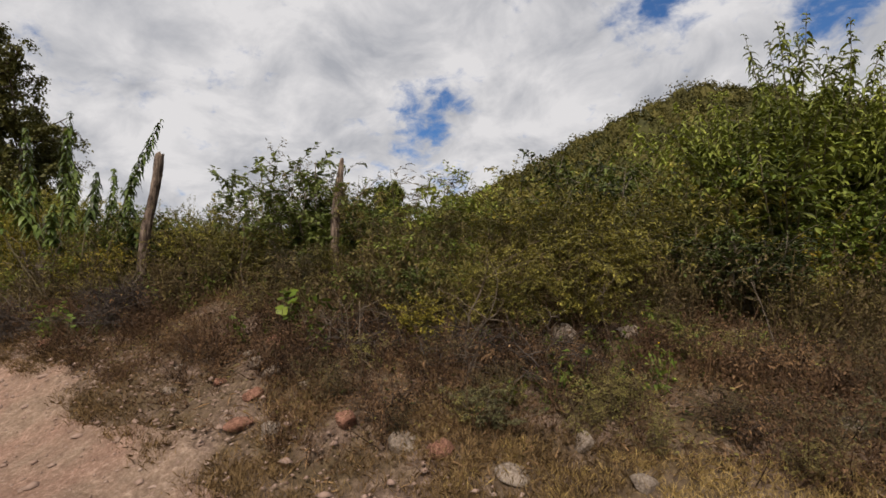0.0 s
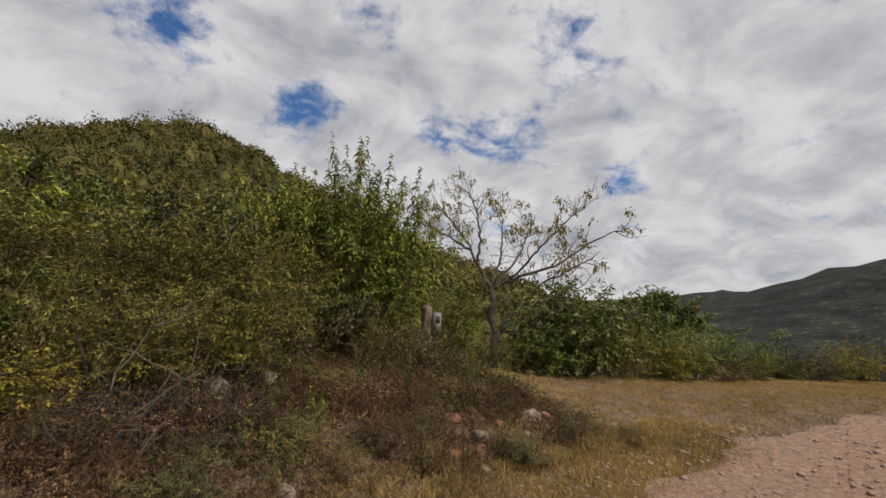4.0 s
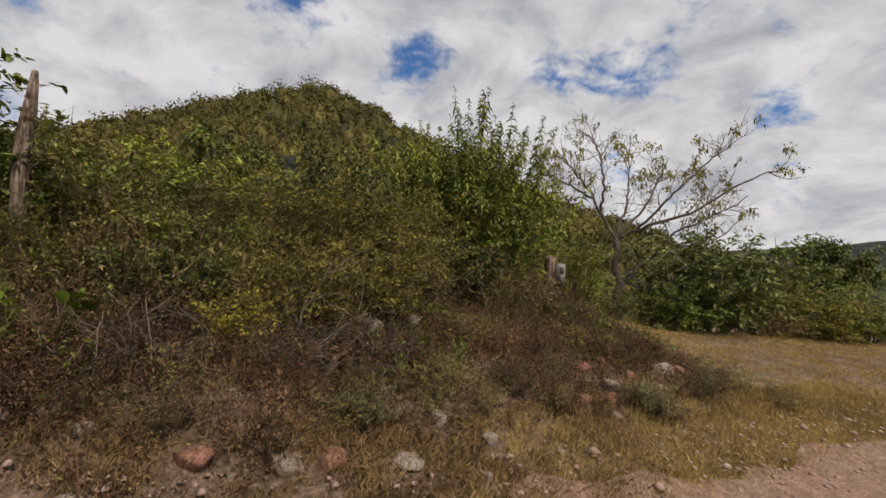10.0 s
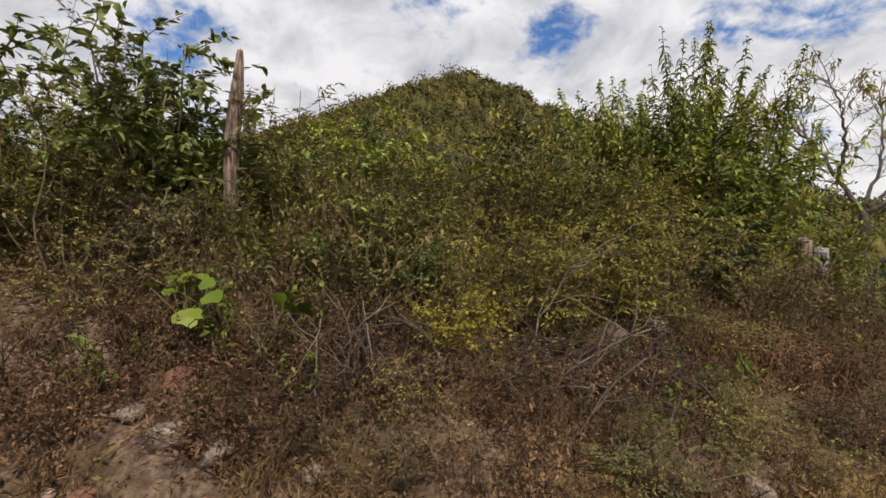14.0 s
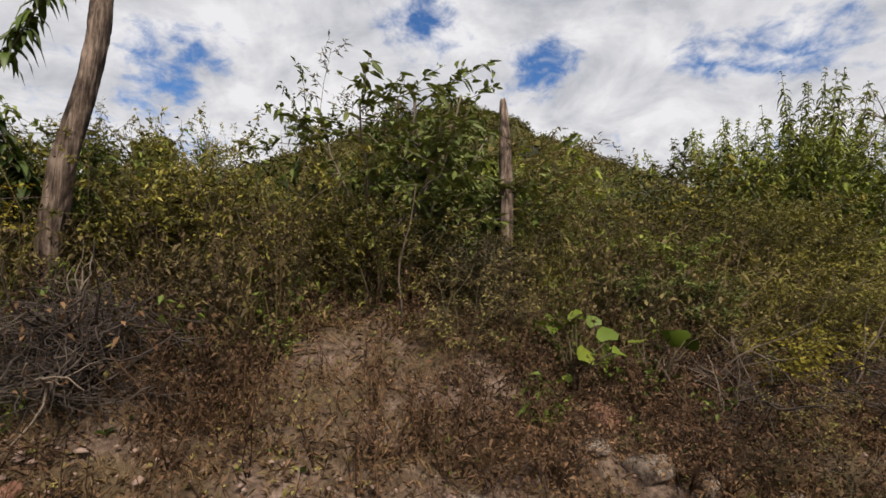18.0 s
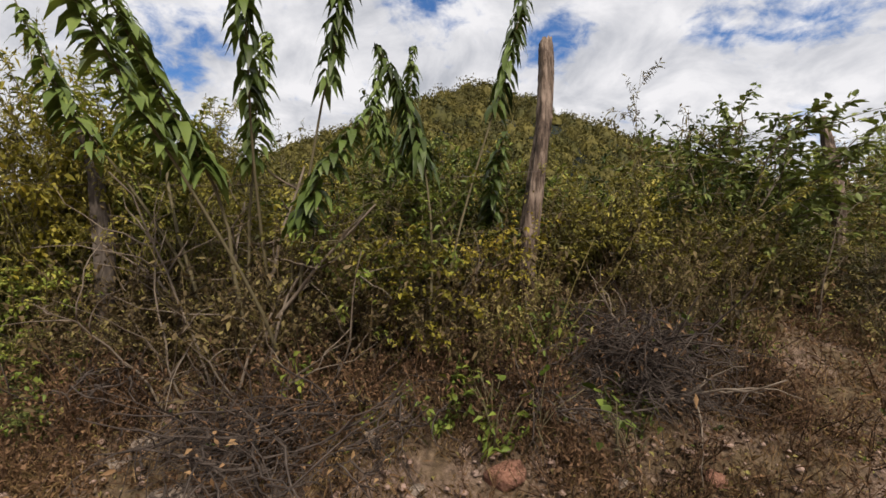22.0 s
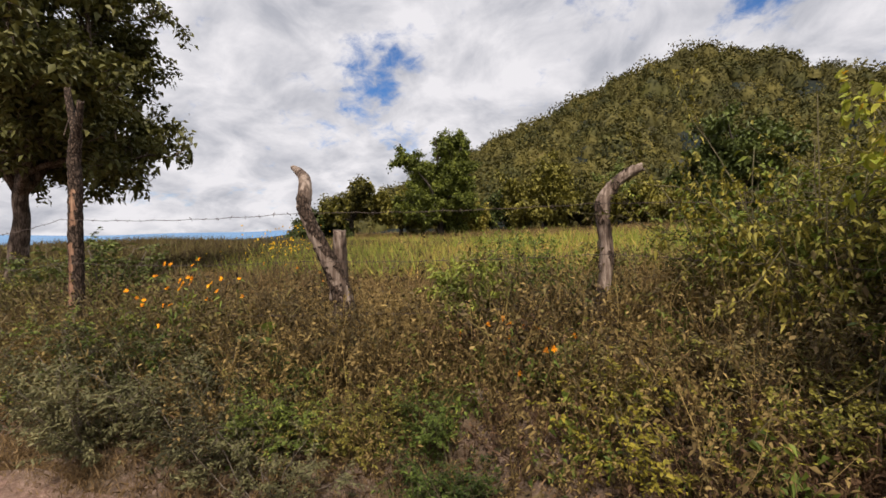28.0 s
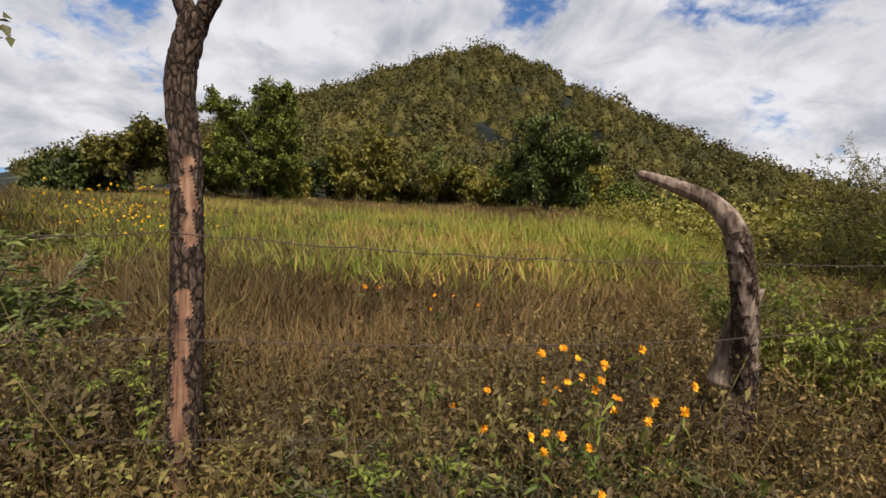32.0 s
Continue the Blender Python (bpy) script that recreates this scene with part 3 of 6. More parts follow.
def ground_mat():
    """Dry earth with litter near by, grass and scrub colours farther off, darkened for cloud shade."""
    m, nt, out = mat_base("dry_earth")
    p = nt.nodes.new("ShaderNodeBsdfPrincipled")
    fine = node_noise(nt, 22, 10, 0.75)
    mid = node_noise(nt, 2.2, 6, 0.65)
    big = node_noise(nt, 0.02, 6, 0.6)
    earth = node_ramp(nt, fine, ((0.34, (0.050, 0.034, 0.026)), (0.5, (0.150, 0.104, 0.080)), (0.66, (0.29, 0.215, 0.170))))
    litter = node_ramp(nt, fine, ((0.3, (0.045, 0.032, 0.020)), (0.55, (0.11, 0.078, 0.046)), (0.75, (0.22, 0.16, 0.09))))
    near = node_mix(nt, node_ramp(nt, mid, ((0.42, (0, 0, 0)), (0.60, (1, 1, 1)))), litter, earth)
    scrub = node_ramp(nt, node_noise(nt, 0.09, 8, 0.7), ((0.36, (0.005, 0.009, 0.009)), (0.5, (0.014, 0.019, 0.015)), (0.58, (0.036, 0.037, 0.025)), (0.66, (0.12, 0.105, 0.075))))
    # bluish near-black mixed in: cloud shade on the far slopes as colour
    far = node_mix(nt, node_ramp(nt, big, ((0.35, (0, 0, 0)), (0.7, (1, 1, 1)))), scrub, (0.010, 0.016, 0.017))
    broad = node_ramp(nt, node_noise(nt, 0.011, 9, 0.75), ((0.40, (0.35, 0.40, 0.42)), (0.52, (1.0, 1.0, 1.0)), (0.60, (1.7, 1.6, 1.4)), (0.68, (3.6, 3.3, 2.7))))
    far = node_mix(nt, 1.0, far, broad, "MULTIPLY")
    geo = nt.nodes.new("ShaderNodeNewGeometry")
    ln = nt.nodes.new("ShaderNodeVectorMath")
    ln.operation = "LENGTH"
    nt.links.new(geo.outputs["Position"], ln.inputs[0])
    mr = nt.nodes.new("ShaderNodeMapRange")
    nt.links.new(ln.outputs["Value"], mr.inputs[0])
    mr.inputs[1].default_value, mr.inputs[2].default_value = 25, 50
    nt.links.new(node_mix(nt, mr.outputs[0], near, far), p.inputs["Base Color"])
    p.inputs["Roughness"].default_value = 0.95
    p.inputs["Specular IOR Level"].default_value = 0.15
    b = nt.nodes.new("ShaderNodeBump")
    b.inputs["Strength"].default_value, b.inputs["Distance"].default_value = 0.8, 0.03
    nt.links.new(fine, b.inputs["Height"])
    nt.links.new(b.outputs[0], p.inputs["Normal"])
    nt.links.new(p.outputs[0], out.inputs[0])
    return m


def road_mat():
    m, nt, out = mat_base("pink_dirt_road")
    p = nt.nodes.new("ShaderNodeBsdfPrincipled")
    fine = node_noise(nt, 40, 10, 0.8)
    mid = node_noise(nt, 1.3, 6, 0.6)
    c = node_ramp(nt, fine, ((0.25, (0.10, 0.058, 0.042)), (0.5, (0.235, 0.145, 0.108)), (0.75, (0.42, 0.31, 0.25))))
    d = node_ramp(nt, fine, ((0.25, (0.10, 0.068, 0.048)), (0.5, (0.215, 0.150, 0.110)), (0.75, (0.38, 0.30, 0.24))))
    base = node_mix(nt, node_ramp(nt, mid, ((0.4, (0, 0, 0)), (0.6, (1, 1, 1)))), c, d)
    mottle = node_ramp(nt, node_noise(nt, 11, 10, 0.75), ((0.34, (0.78, 0.76, 0.75)), (0.5, (1.08, 1.08, 1.08)), (0.64, (1.5, 1.52, 1.55))))
    nt.links.new(node_mix(nt, 1.0, base, mottle, "MULTIPLY"), p.inputs["Base Color"])
    p.inputs["Roughness"].default_value = 0.95
    p.inputs["Specular IOR Level"].default_value = 0.15
    b = nt.nodes.new("ShaderNodeBump")
    b.inputs["Strength"].default_value, b.inputs["Distance"].default_value = 1.0, 0.03
    nt.links.new(node_noise(nt, 22, 10, 0.75), b.inputs["Height"])
    nt.links.new(b.outputs[0], p.inputs["Normal"])
    nt.links.new(p.outputs[0], out.inputs[0])
    return m


XS, YS = axis(-16, 14, 0.16, 4500, 1.09), axis(-4, 14, 0.16, 4500, 1.09)
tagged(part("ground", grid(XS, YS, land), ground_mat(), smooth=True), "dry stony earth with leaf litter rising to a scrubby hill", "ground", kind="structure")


def make_road():
    xs = np.concatenate((np.arange(-60, -14, 2.0), np.arange(-14, 14, 0.16), np.arange(14, 60, 2.0)))
    us = np.concatenate(((-0.02, 0.0, 0.02), np.linspace(0.05, 1, 40)))
    gx, gu = np.meshgrid(xs, us)
    edge = np.interp(gx, EX, EY) + 0.16 * wave(gx, gx * 0.3, 1.7, 2) + 0.10 * wave(gx, gx, 4.3, 3)
    gy = edge - gu * 4.6
    gz = land(gx, gy) + np.where(gu < 0, -0.05, np.where(gu > 0.96, -0.05, 0.035)) + 0.03 * np.exp(-((gu - 0.5) / 0.12) ** 2) - 0.014 * np.exp(-((gu - 0.25) / 0.07) ** 2) + 0.006 * wave(gx, gy, 7, 1)
    V = np.stack((gx, gy, gz), 2).reshape(-1, 3)
    i = (np.arange(len(us) - 1)[:, None] * len(xs) + np.arange(len(xs) - 1)[None]).reshape(-1, 1)
    return V, np.concatenate((i + len(xs), i + 1 + len(xs), i + 1, i), 1)


tagged(part("road", make_road(), road_mat(), smooth=True), "pinkish bare dirt road with loose gravel", "road", kind="structure")


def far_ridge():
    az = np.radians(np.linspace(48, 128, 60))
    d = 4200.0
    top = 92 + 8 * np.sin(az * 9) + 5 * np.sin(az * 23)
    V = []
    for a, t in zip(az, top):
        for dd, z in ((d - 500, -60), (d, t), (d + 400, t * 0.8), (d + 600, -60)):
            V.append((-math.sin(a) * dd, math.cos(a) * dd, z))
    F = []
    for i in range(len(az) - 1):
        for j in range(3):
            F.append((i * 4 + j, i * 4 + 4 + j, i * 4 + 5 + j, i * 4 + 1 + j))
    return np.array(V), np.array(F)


tagged(part("backdrop", far_ridge(), M_FAR_HAZE, smooth=True), "distant mountain range on the horizon, coloured with blue haze", "mountains", kind="structure")

# ---- fence ----


def log_tube(pts, radii, sides=14, rough=0.16, seed=1, steps=9):
    """A gnarled log: a tube along pts whose skin is uneven and furrowed."""
    pts, radii = np.asarray(pts, float), np.asarray(radii, float)
    t = np.linspace(0, len(pts) - 1, (len(pts) - 1) * steps + 1)
    i = np.clip(t.astype(int), 0, len(pts) - 2)
    f = (t - i)[:, None]
    p0, p1, p2, p3 = (pts[np.clip(i + k, 0, len(pts) - 1)] for k in (-1, 0, 1, 2))
    c = 0.5 * (2 * p1 + (p2 - p0) * f + (2 * p0 - 5 * p1 + 4 * p2 - p3) * f ** 2 + (3 * p1 - p0 - 3 * p2 + p3) * f ** 3)
    r = np.interp(t, np.arange(len(radii)), radii)
    V, F = tube(c, r, sides)
    g = np.random.default_rng(seed)
    n = len(c)
    keys = np.arange(0, t[-1] + 1.4, 0.7)
    furrow = g.normal(size=(len(keys), sides))
    furrow = np.stack([np.interp(t, keys, furrow[:, k]) for k in range(sides)], 1)
    ridge = 1 + rough * 0.45 * g.normal(size=sides)[None] + rough * 0.55 * furrow + rough * 0.18 * g.normal(size=(n, sides)) + rough * 0.4 * np.sin(t * 2.1 + seed)[:, None]
    W = V[: n * sides].reshape(n, sides, 3)
    W = c[:, None] + (W - c[:, None]) * ridge[..., None]
    W[-1] += unit(c[-1] - c[-2]) * (g.uniform(-0.5, 0.5, (sides, 1)) * r[-1])
    V[: n * sides] = W.reshape(-1, 3)
    V[n * sides] = c[-1] - unit(c[-1] - c[-2]) * r[-1] * 0.3
    return V, F


def bark_log(pts, radii, seed, keep):
    """A log in two skins: where keep(u, angle, g) holds, raised cracked bark; elsewhere bare wood."""
    g = np.random.default_rng(seed)
    sides, steps = 40, 26
    V, F = log_tube(pts, radii, sides, 0.05, seed, steps)
    n = (len(pts) - 1) * steps + 1
    axis_pts = V[: n * sides].reshape(n, sides, 3).mean(1)
    W = V[: n * sides].reshape(n, sides, 3)
    out = W - axis_pts[:, None]
    ang = np.arctan2(-out[..., 1], -out[..., 0]) % (2 * np.pi)
    u = np.arange(n) / steps
    has = np.array([[keep(u[i], ang[i, k] + 0.25 * math.sin(u[i] * 17 + k), g) for k in range(sides)] for i in range(n)], float)
    lift = np.zeros((n, sides))
    for i in range(n):
        for k in range(sides):
            q = Vector(W[i, k] * (34, 34, 13)) + Vector((seed, 0, 0))
            d = noise.voronoi(q)[0]
            lift[i, k] = min((d[1] - d[0]) / 0.35, 1.0)
    rr = 0.92 + has * (0.05 + 0.11 * lift)
    V[: n * sides] = (axis_pts[:, None] + out * rr[..., None]).reshape(-1, 3)
    hv = np.append(has.reshape(-1), (1.0, 1.0))
    barky = hv[F].mean(1) > 0.5
    return (V, F[barky]), (V, F[~barky])


def fence_post(label, pts, radii, seed, mat=M_BARK, keep=None, limbs=(), limb_mat=None):
    pts, radii = np.asarray(pts, float), np.asarray(radii) * 0.66
    base = pts[0].copy()
    root = tagged(new("fence_post"), label, "fence post", "posts of the wire fence")
    root.location = base
    q = pts - base
    q[0][2] -= 0.25
    if keep:
        bark, wood = bark_log(q, radii, seed, keep)
        part("shaft", wood, mat, root, smooth=True)
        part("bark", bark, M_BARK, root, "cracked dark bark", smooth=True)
    else:
        part("shaft", log_tube(q, radii, 22, 0.20, seed), mat, root, smooth=True)
    for k, (lp, lr, name) in enumerate(limbs):
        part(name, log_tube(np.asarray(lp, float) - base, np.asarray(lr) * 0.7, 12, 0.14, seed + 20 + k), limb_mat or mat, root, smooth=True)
    return root


fence_post("tall grey weathered wooden fence post standing among bushes", [(-2.42, 3.2, 1.15), (-2.45, 3.18, 1.41), (-2.43, 3.18, 1.68), (-2.39, 3.2, 2.01), (-2.35, 3.25, 2.35), (-2.33, 3.3, 2.72), (-2.33, 3.33, 2.97)], (0.088, 0.085, 0.081, 0.076, 0.073, 0.069, 0.060), 3, M_GREYWOOD)
fence_post("slim dark wooden fence post overgrown by shrubs", [(-0.04, 4.45, 1.25), (-0.05, 4.45, 1.75), (-0.06, 4.5, 2.18), (-0.08, 4.55, 2.43), (-0.1, 4.6, 2.68)], (0.075, 0.07, 0.065, 0.062, 0.03), 4, M_GREYWOOD)
fence_post("thick dark post half hidden in a leafy shrub", [(-4.88, 2.45, 1.0), (-4.89, 2.45, 1.5), (-4.95, 2.47, 1.9), (-5.04, 2.5, 2.15), (-5.14, 2.5, 2.4)], (0.075, 0.070, 0.065, 0.060, 0.045), 5, M_TRUNK)
fence_post("crooked pinkish-grey fence post with a bent top", [(-8.69, 2.62, 1.05), (-8.66, 2.64, 1.31), (-8.62, 2.66, 1.53), (-8.61, 2.68, 1.75), (-8.64, 2.70, 2.05), (-8.58, 2.75, 2.18), (-8.50, 2.79, 2.26), (-8.40, 2.82, 2.31)], (0.085, 0.08, 0.075, 0.075, 0.078, 0.072, 0.06, 0.045), 6, M_PALEWOOD, lambda u, a, g: np.sin(a * 2 + u * 3.1) + np.sin(u * 5.3) > 0.9)
fence_post("grey gnarled fence post whose top arches over", [(-10.26, 1.60, 0.80), (-10.24, 1.62, 1.08), (-10.19, 1.68, 1.36), (-10.21, 1.64, 1.58), (-10.27, 1.56, 1.82), (-10.35, 1.49, 2.08), (-10.38, 1.52, 2.21), (-10.46, 1.58, 2.32), (-10.60, 1.64, 2.39), (-10.76, 1.70, 2.45)], (0.105, 0.10, 0.115, 0.095, 0.080, 0.076, 0.078, 0.068, 0.054, 0.026), 8, M_PALEWOOD, lambda u, a, g: u < 5.7 and np.sin(a * 2 + u * 1.9) + 0.5 * np.sin(a * 5 - u * 6) > -0.35, limbs=[([(-10.27, 1.70, 1.42), (-10.24, 1.70, 1.66), (-10.19, 1.66, 1.92)], (0.095, 0.085, 0.06), "stub")])
F_PTS = [(-12.57, 0.72, 0.78), (-12.52, 0.74, 1.14), (-12.50, 0.75, 1.58), (-12.50, 0.76, 2.0), (-12.52, 0.78, 2.36), (-12.55, 0.79, 2.62), (-12.50, 0.80, 2.84)]
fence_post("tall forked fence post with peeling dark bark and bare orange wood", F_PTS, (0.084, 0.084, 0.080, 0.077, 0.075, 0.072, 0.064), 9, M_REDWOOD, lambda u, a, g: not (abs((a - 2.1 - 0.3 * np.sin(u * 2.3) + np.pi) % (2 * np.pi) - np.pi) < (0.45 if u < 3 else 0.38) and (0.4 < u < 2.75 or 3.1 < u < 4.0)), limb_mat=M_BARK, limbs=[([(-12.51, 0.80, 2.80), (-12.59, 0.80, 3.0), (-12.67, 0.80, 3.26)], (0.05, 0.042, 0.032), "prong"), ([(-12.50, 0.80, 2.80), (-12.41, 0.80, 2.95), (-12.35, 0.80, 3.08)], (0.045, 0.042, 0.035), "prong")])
fence_post("leaning thin grey fence post beside the large tree", [(-15.3, 0.5, 0.75), (-15.05, 0.5, 1.5), (-14.7, 0.5, 2.15), (-14.3, 0.5, 2.8)], (0.10, 0.09, 0.085, 0.075), 11, M_GREYWOOD)


def wire(a, b, sag, seed):
    g = np.random.default_rng(seed)
    a, b = np.array(a), np.array(b)
    n = int(np.linalg.norm(b - a) / 0.12)
    t = np.linspace(0, 1, n + 1)
    p = a + (b - a) * t[:, None]
    p[:, 2] -= sag * 4 * t * (1 - t) + 0.004 * np.sin(t * 40 + seed)
    ob = tagged(new("barbed_wire"), "thin rusty barbed wire strung between the posts", "wire", "strands of the fence")
    part("strand", tube(p, 0.0019, 4), M_WIRE, ob)
    out = []
    for q in p[1:-1]:
        for _ in range(2):
            d = unit(g.normal(size=3)) * 0.018
            out.append(tube(np.array((q - d, q + d)), 0.0016, 3))
    tagged(part("barb", join(*out), M_WIRE, ob), kind="stuff")


for k, (zf, ze, zd) in enumerate(((2.10, 2.06, 2.06), (1.74, 1.72, 1.72), (1.38, 1.34, 1.40))):
    wire((-12.48, 0.66, zf), (-10.32, 1.46, ze), 0.03, k)
    wire((-10.32, 1.46, ze), (-8.57, 2.55, zd), 0.02, 5 + k)
    wire((-15.05, 0.42, zf - 0.1), (-12.48, 0.66, zf), 0.04, 9 + k)
    wire((-8.57, 2.55, zd), (-4.9, 2.36, zd - 0.08), 0.05, 13 + k)
    wire((-4.9, 2.36, zd - 0.08), (-2.36, 3.1, zd + 0.02), 0.04, 17 + k)


def meter_post():
    root = tagged(new("meter_post"), "short weathered post carrying a small grey metal box", "post")
    root.location = (5.22, 8.05, 0.50)
    part("shaft", log_tube([(-0.04, 0, -0.25), (-0.03, 0, 0.35), (-0.02, 0.0, 0.94)], (0.105, 0.10, 0.09), 10, 0.12, 31), M_GREYWOOD, root, smooth=True)
    part("shaft", log_tube([(0.13, 0.02, -0.25), (0.14, 0.02, 0.4), (0.13, 0.02, 0.86)], (0.05, 0.05, 0.04), 9, 0.12, 33), M_GREYWOOD, root, smooth=True)

    def slab(cx, cy, cz, sx, sy, sz):
        bm = bmesh.new()
        bmesh.ops.create_cube(bm, size=1.0)
        bmesh.ops.scale(bm, vec=(sx, sy, sz), verts=bm.verts)
        bmesh.ops.bevel(bm, geom=bm.edges[:], offset=0.006, segments=2, affect="EDGES")
        bmesh.ops.translate(bm, vec=(cx, cy, cz), verts=bm.verts)
        bmesh.ops.triangulate(bm, faces=bm.faces[:])
        V = np.array([v.co for v in bm.verts])
        F = np.array([[v.index for v in f.verts] for f in bm.faces])
        bm.free()
        return V, F

    box = part("box", slab(0.135, -0.03, 0.66, 0.14, 0.11, 0.38), M_BOXPAINT, root, "pale grey metal box")
    part("lid", slab(0.135, -0.092, 0.66, 0.105, 0.015, 0.33), M_BOXPAINT, box)
    # flat slab in front of the lid; the dark interior is only its colour
    part("window", slab(0.14, -0.103, 0.74, 0.07, 0.008, 0.11), M_BOXDARK, box, "dark little window")
    return root


meter_post()

# ---- stones ----


def stone_mesh(seed, flat=0.65):
    g = np.random.default_rng(seed)
    bm = bmesh.new()
    bmesh.ops.create_icosphere(bm, subdivisions=3, radius=1.0)
    cuts = [(unit(g.normal(size=3)), g.uniform(0.55, 0.85)) for _ in range(9)]
    for v in bm.verts:
        p = np.array(v.co)
        for n, d in cuts:
            e = p.dot(n) - d
            if e > 0:
                p = p - n * e * 0.9
        p = p * (1 + 0.16 * noise.noise(Vector(p * 2 + seed)) + 0.10 * noise.noise(Vector(p * 5 + seed)) + 0.05 * noise.noise(Vector(p * 11 + seed)))
        v.co = p * (1, 0.8, flat)
    V = np.array([v.co for v in bm.verts])
    F = np.array([[v.index for v in f.verts] for f in bm.faces])
    bm.free()
    return V, F


STONES = [stone_mesh(s, f) for s, f in ((1, 0.7), (2, 0.55), (3, 0.8), (4, 0.6), (5, 0.65), (6, 0.5))]
STONE_ME = {}


def stone(x, y, size, red=False, k=0, sink=0.37, label=""):
    size *= 0.80
    key = (k, red)
    if key not in STONE_ME:
        STONE_ME[key] = mesh_from("stone", *STONES[k], M_REDROCK if red else M_ROCK, False)
    ob = new("stone", STONE_ME[key])
    BARE.append((x, y - 0.12, size * 1.2, size * 1.3))
    z = float(land(x, y)) + size * STONES[k][0][:, 2].max() * (1 - 2 * sink)
    ob.matrix_basis = Matrix.LocRotScale((x, y, z), Euler((0.2 * math.sin(x * 9), 0.2 * math.cos(y * 7), x * 5 + y * 3)), (size, size, size))
    tagged(ob, label or ("rusty red field stone half sunk in the weeds" if red else "pale limestone block lying in the weeds"), "stone", "stones on the bank")


for x, y, s, red, k in (
    (2.50, 4.86, 0.19, 0, 0), (2.86, 5.30, 0.15, 0, 3), (4.66, 5.52, 0.17, 1, 1), (5.88, 5.95, 0.19, 0, 2), (4.84, 5.14, 0.15, 0, 4), (5.25, 5.5, 0.11, 1, 0), (6.15, 6.1, 0.13, 1, 3), (4.20, 5.18, 0.13, 0, 5), (5.05, 5.8, 0.10, 1, 2), (5.45, 5.0, 0.09, 0, 1),
    (2.44, 2.96, 0.15, 1, 1), (2.19, 3.38, 0.14, 0, 3), (2.82, 3.60, 0.14, 0, 5), (3.04, 4.03, 0.11, 0, 0), (2.40, 3.47, 0.12, 1, 2), (1.40, 2.95, 0.12, 0, 4), (3.3, 3.55, 0.06, 0, 0), (3.9, 3.95, 0.05, 0, 2),
    (0.49, 3.46, 0.12, 1, 2), (0.62, 3.22, 0.13, 0, 0), (0.84, 3.24, 0.10, 0, 4), (0.40, 3.28, 0.11, 0, 5), (0.95, 3.05, 0.11, 1, 1), (0.52, 2.98, 0.08, 1, 3), (1.15, 2.85, 0.14, 1, 5), (1.76, 3.28, 0.14, 1, 4), (1.2, 3.3, 0.08, 0, 2), (-0.05, 2.88, 0.08, 0, 1), (0.2, 2.72, 0.09, 0, 3),
    (-1.40, 3.02, 0.09, 0, 3), (-3.80, 1.84, 0.22, 0, 5), (-3.09, 2.24, 0.09, 0, 4), (-4.13, 2.02, 0.10, 0, 5), (-4.2, 1.92, 0.08, 0, 1), (-2.5, 2.25, 0.12, 1, 0), (-2.0, 2.35, 0.08, 0, 3), (-1.6, 2.45, 0.07, 1, 2), (-2.85, 2.1, 0.07, 0, 4),
    (-8.21, 0.75, 0.15, 0, 2), (-7.9, 1.0, 0.12, 0, 0), (-7.5, 1.1, 0.10, 0, 3), (-7.1, 1.05, 0.09, 0, 5), (-8.5, 1.1, 0.08, 0, 1), (-9.10, 0.95, 0.12, 0, 4), (-9.1, 1.75, 0.10, 0, 0), (-9.75, 1.1, 0.10, 0, 3), (-6.3, 1.0, 0.09, 0, 2),
):
    stone(x, y, s, bool(red), k)
for x, y, s, red, k in ((4.40, 4.75, 0.13, 1, 1), (4.75, 4.95, 0.12, 1, 3), (4.62, 4.55, 0.08, 0, 2), (3.40, 3.95, 0.10, 0, 4), (5.5, 5.4, 0.13, 0, 5), (5.65, 5.65, 0.10, 1, 2)):
    stone(x, y, s, bool(red), k, 0.42)

# gravel on the road and loose pebbles on the verge
PEB = [(V[:, :] * 1.0, F) for V, F in ((np.array(((1, 0, 0), (0.2, 0.9, 0), (-0.9, 0.4, 0), (-0.6, -0.8, 0), (0.5, -0.8, 0), (0.1, 0, 0.6), (0, 0, -0.4)), float) * s, np.array(((0, 1, 5), (1, 2, 5), (2, 3, 5), (3, 4, 5), (4, 0, 5), (1, 0, 6), (2, 1, 6), (3, 2, 6), (4, 3, 6), (0, 4, 6)))) for s in ((1, 0.8, 1), (0.8, 1, 0.8), (1.2, 0.7, 0.7)))]


def put_gravel():
    n = 11000
    x = rng.uniform(-6, 16, n)
    y = np.interp(x, EX, EY) - np.abs(rng.normal(0, 1.5, n)) + 0.5
    x, y = x[y > -2.5], y[y > -2.5]
    s = np.exp(rng.normal(-4.6, 0.6, len(x)))
    return scatter(PEB, np.stack((x, y, land(x, y) + 0.034 + s * 0.1), 1), np.minimum(s, 0.06))


def put_pebbles():
    x = rng.uniform(-8, 6.5, 380)
    ye, yf = np.interp(x, EX, EY), np.interp(x, FX, FY)
    y = ye + (yf - ye) * rng.uniform(0, 0.8, len(x))
    s = np.exp(rng.normal(-4.1, 0.45, len(x)))
    return scatter(PEB, np.stack((x, y, land(x, y) + s * 0.15), 1), np.minimum(s, 0.075))


tagged(part("pebbles", put_pebbles(), M_GRAVEL), "small pinkish stones strewn over the bank", "pebbles", kind="stuff")
tagged(part("gravel", put_gravel(), M_GRAVEL), "loose pinkish gravel scattered on the dirt road", "gravel", kind="stuff")

# ---- plants: one foot, spreading stems and leaves ----
KINDS = {}


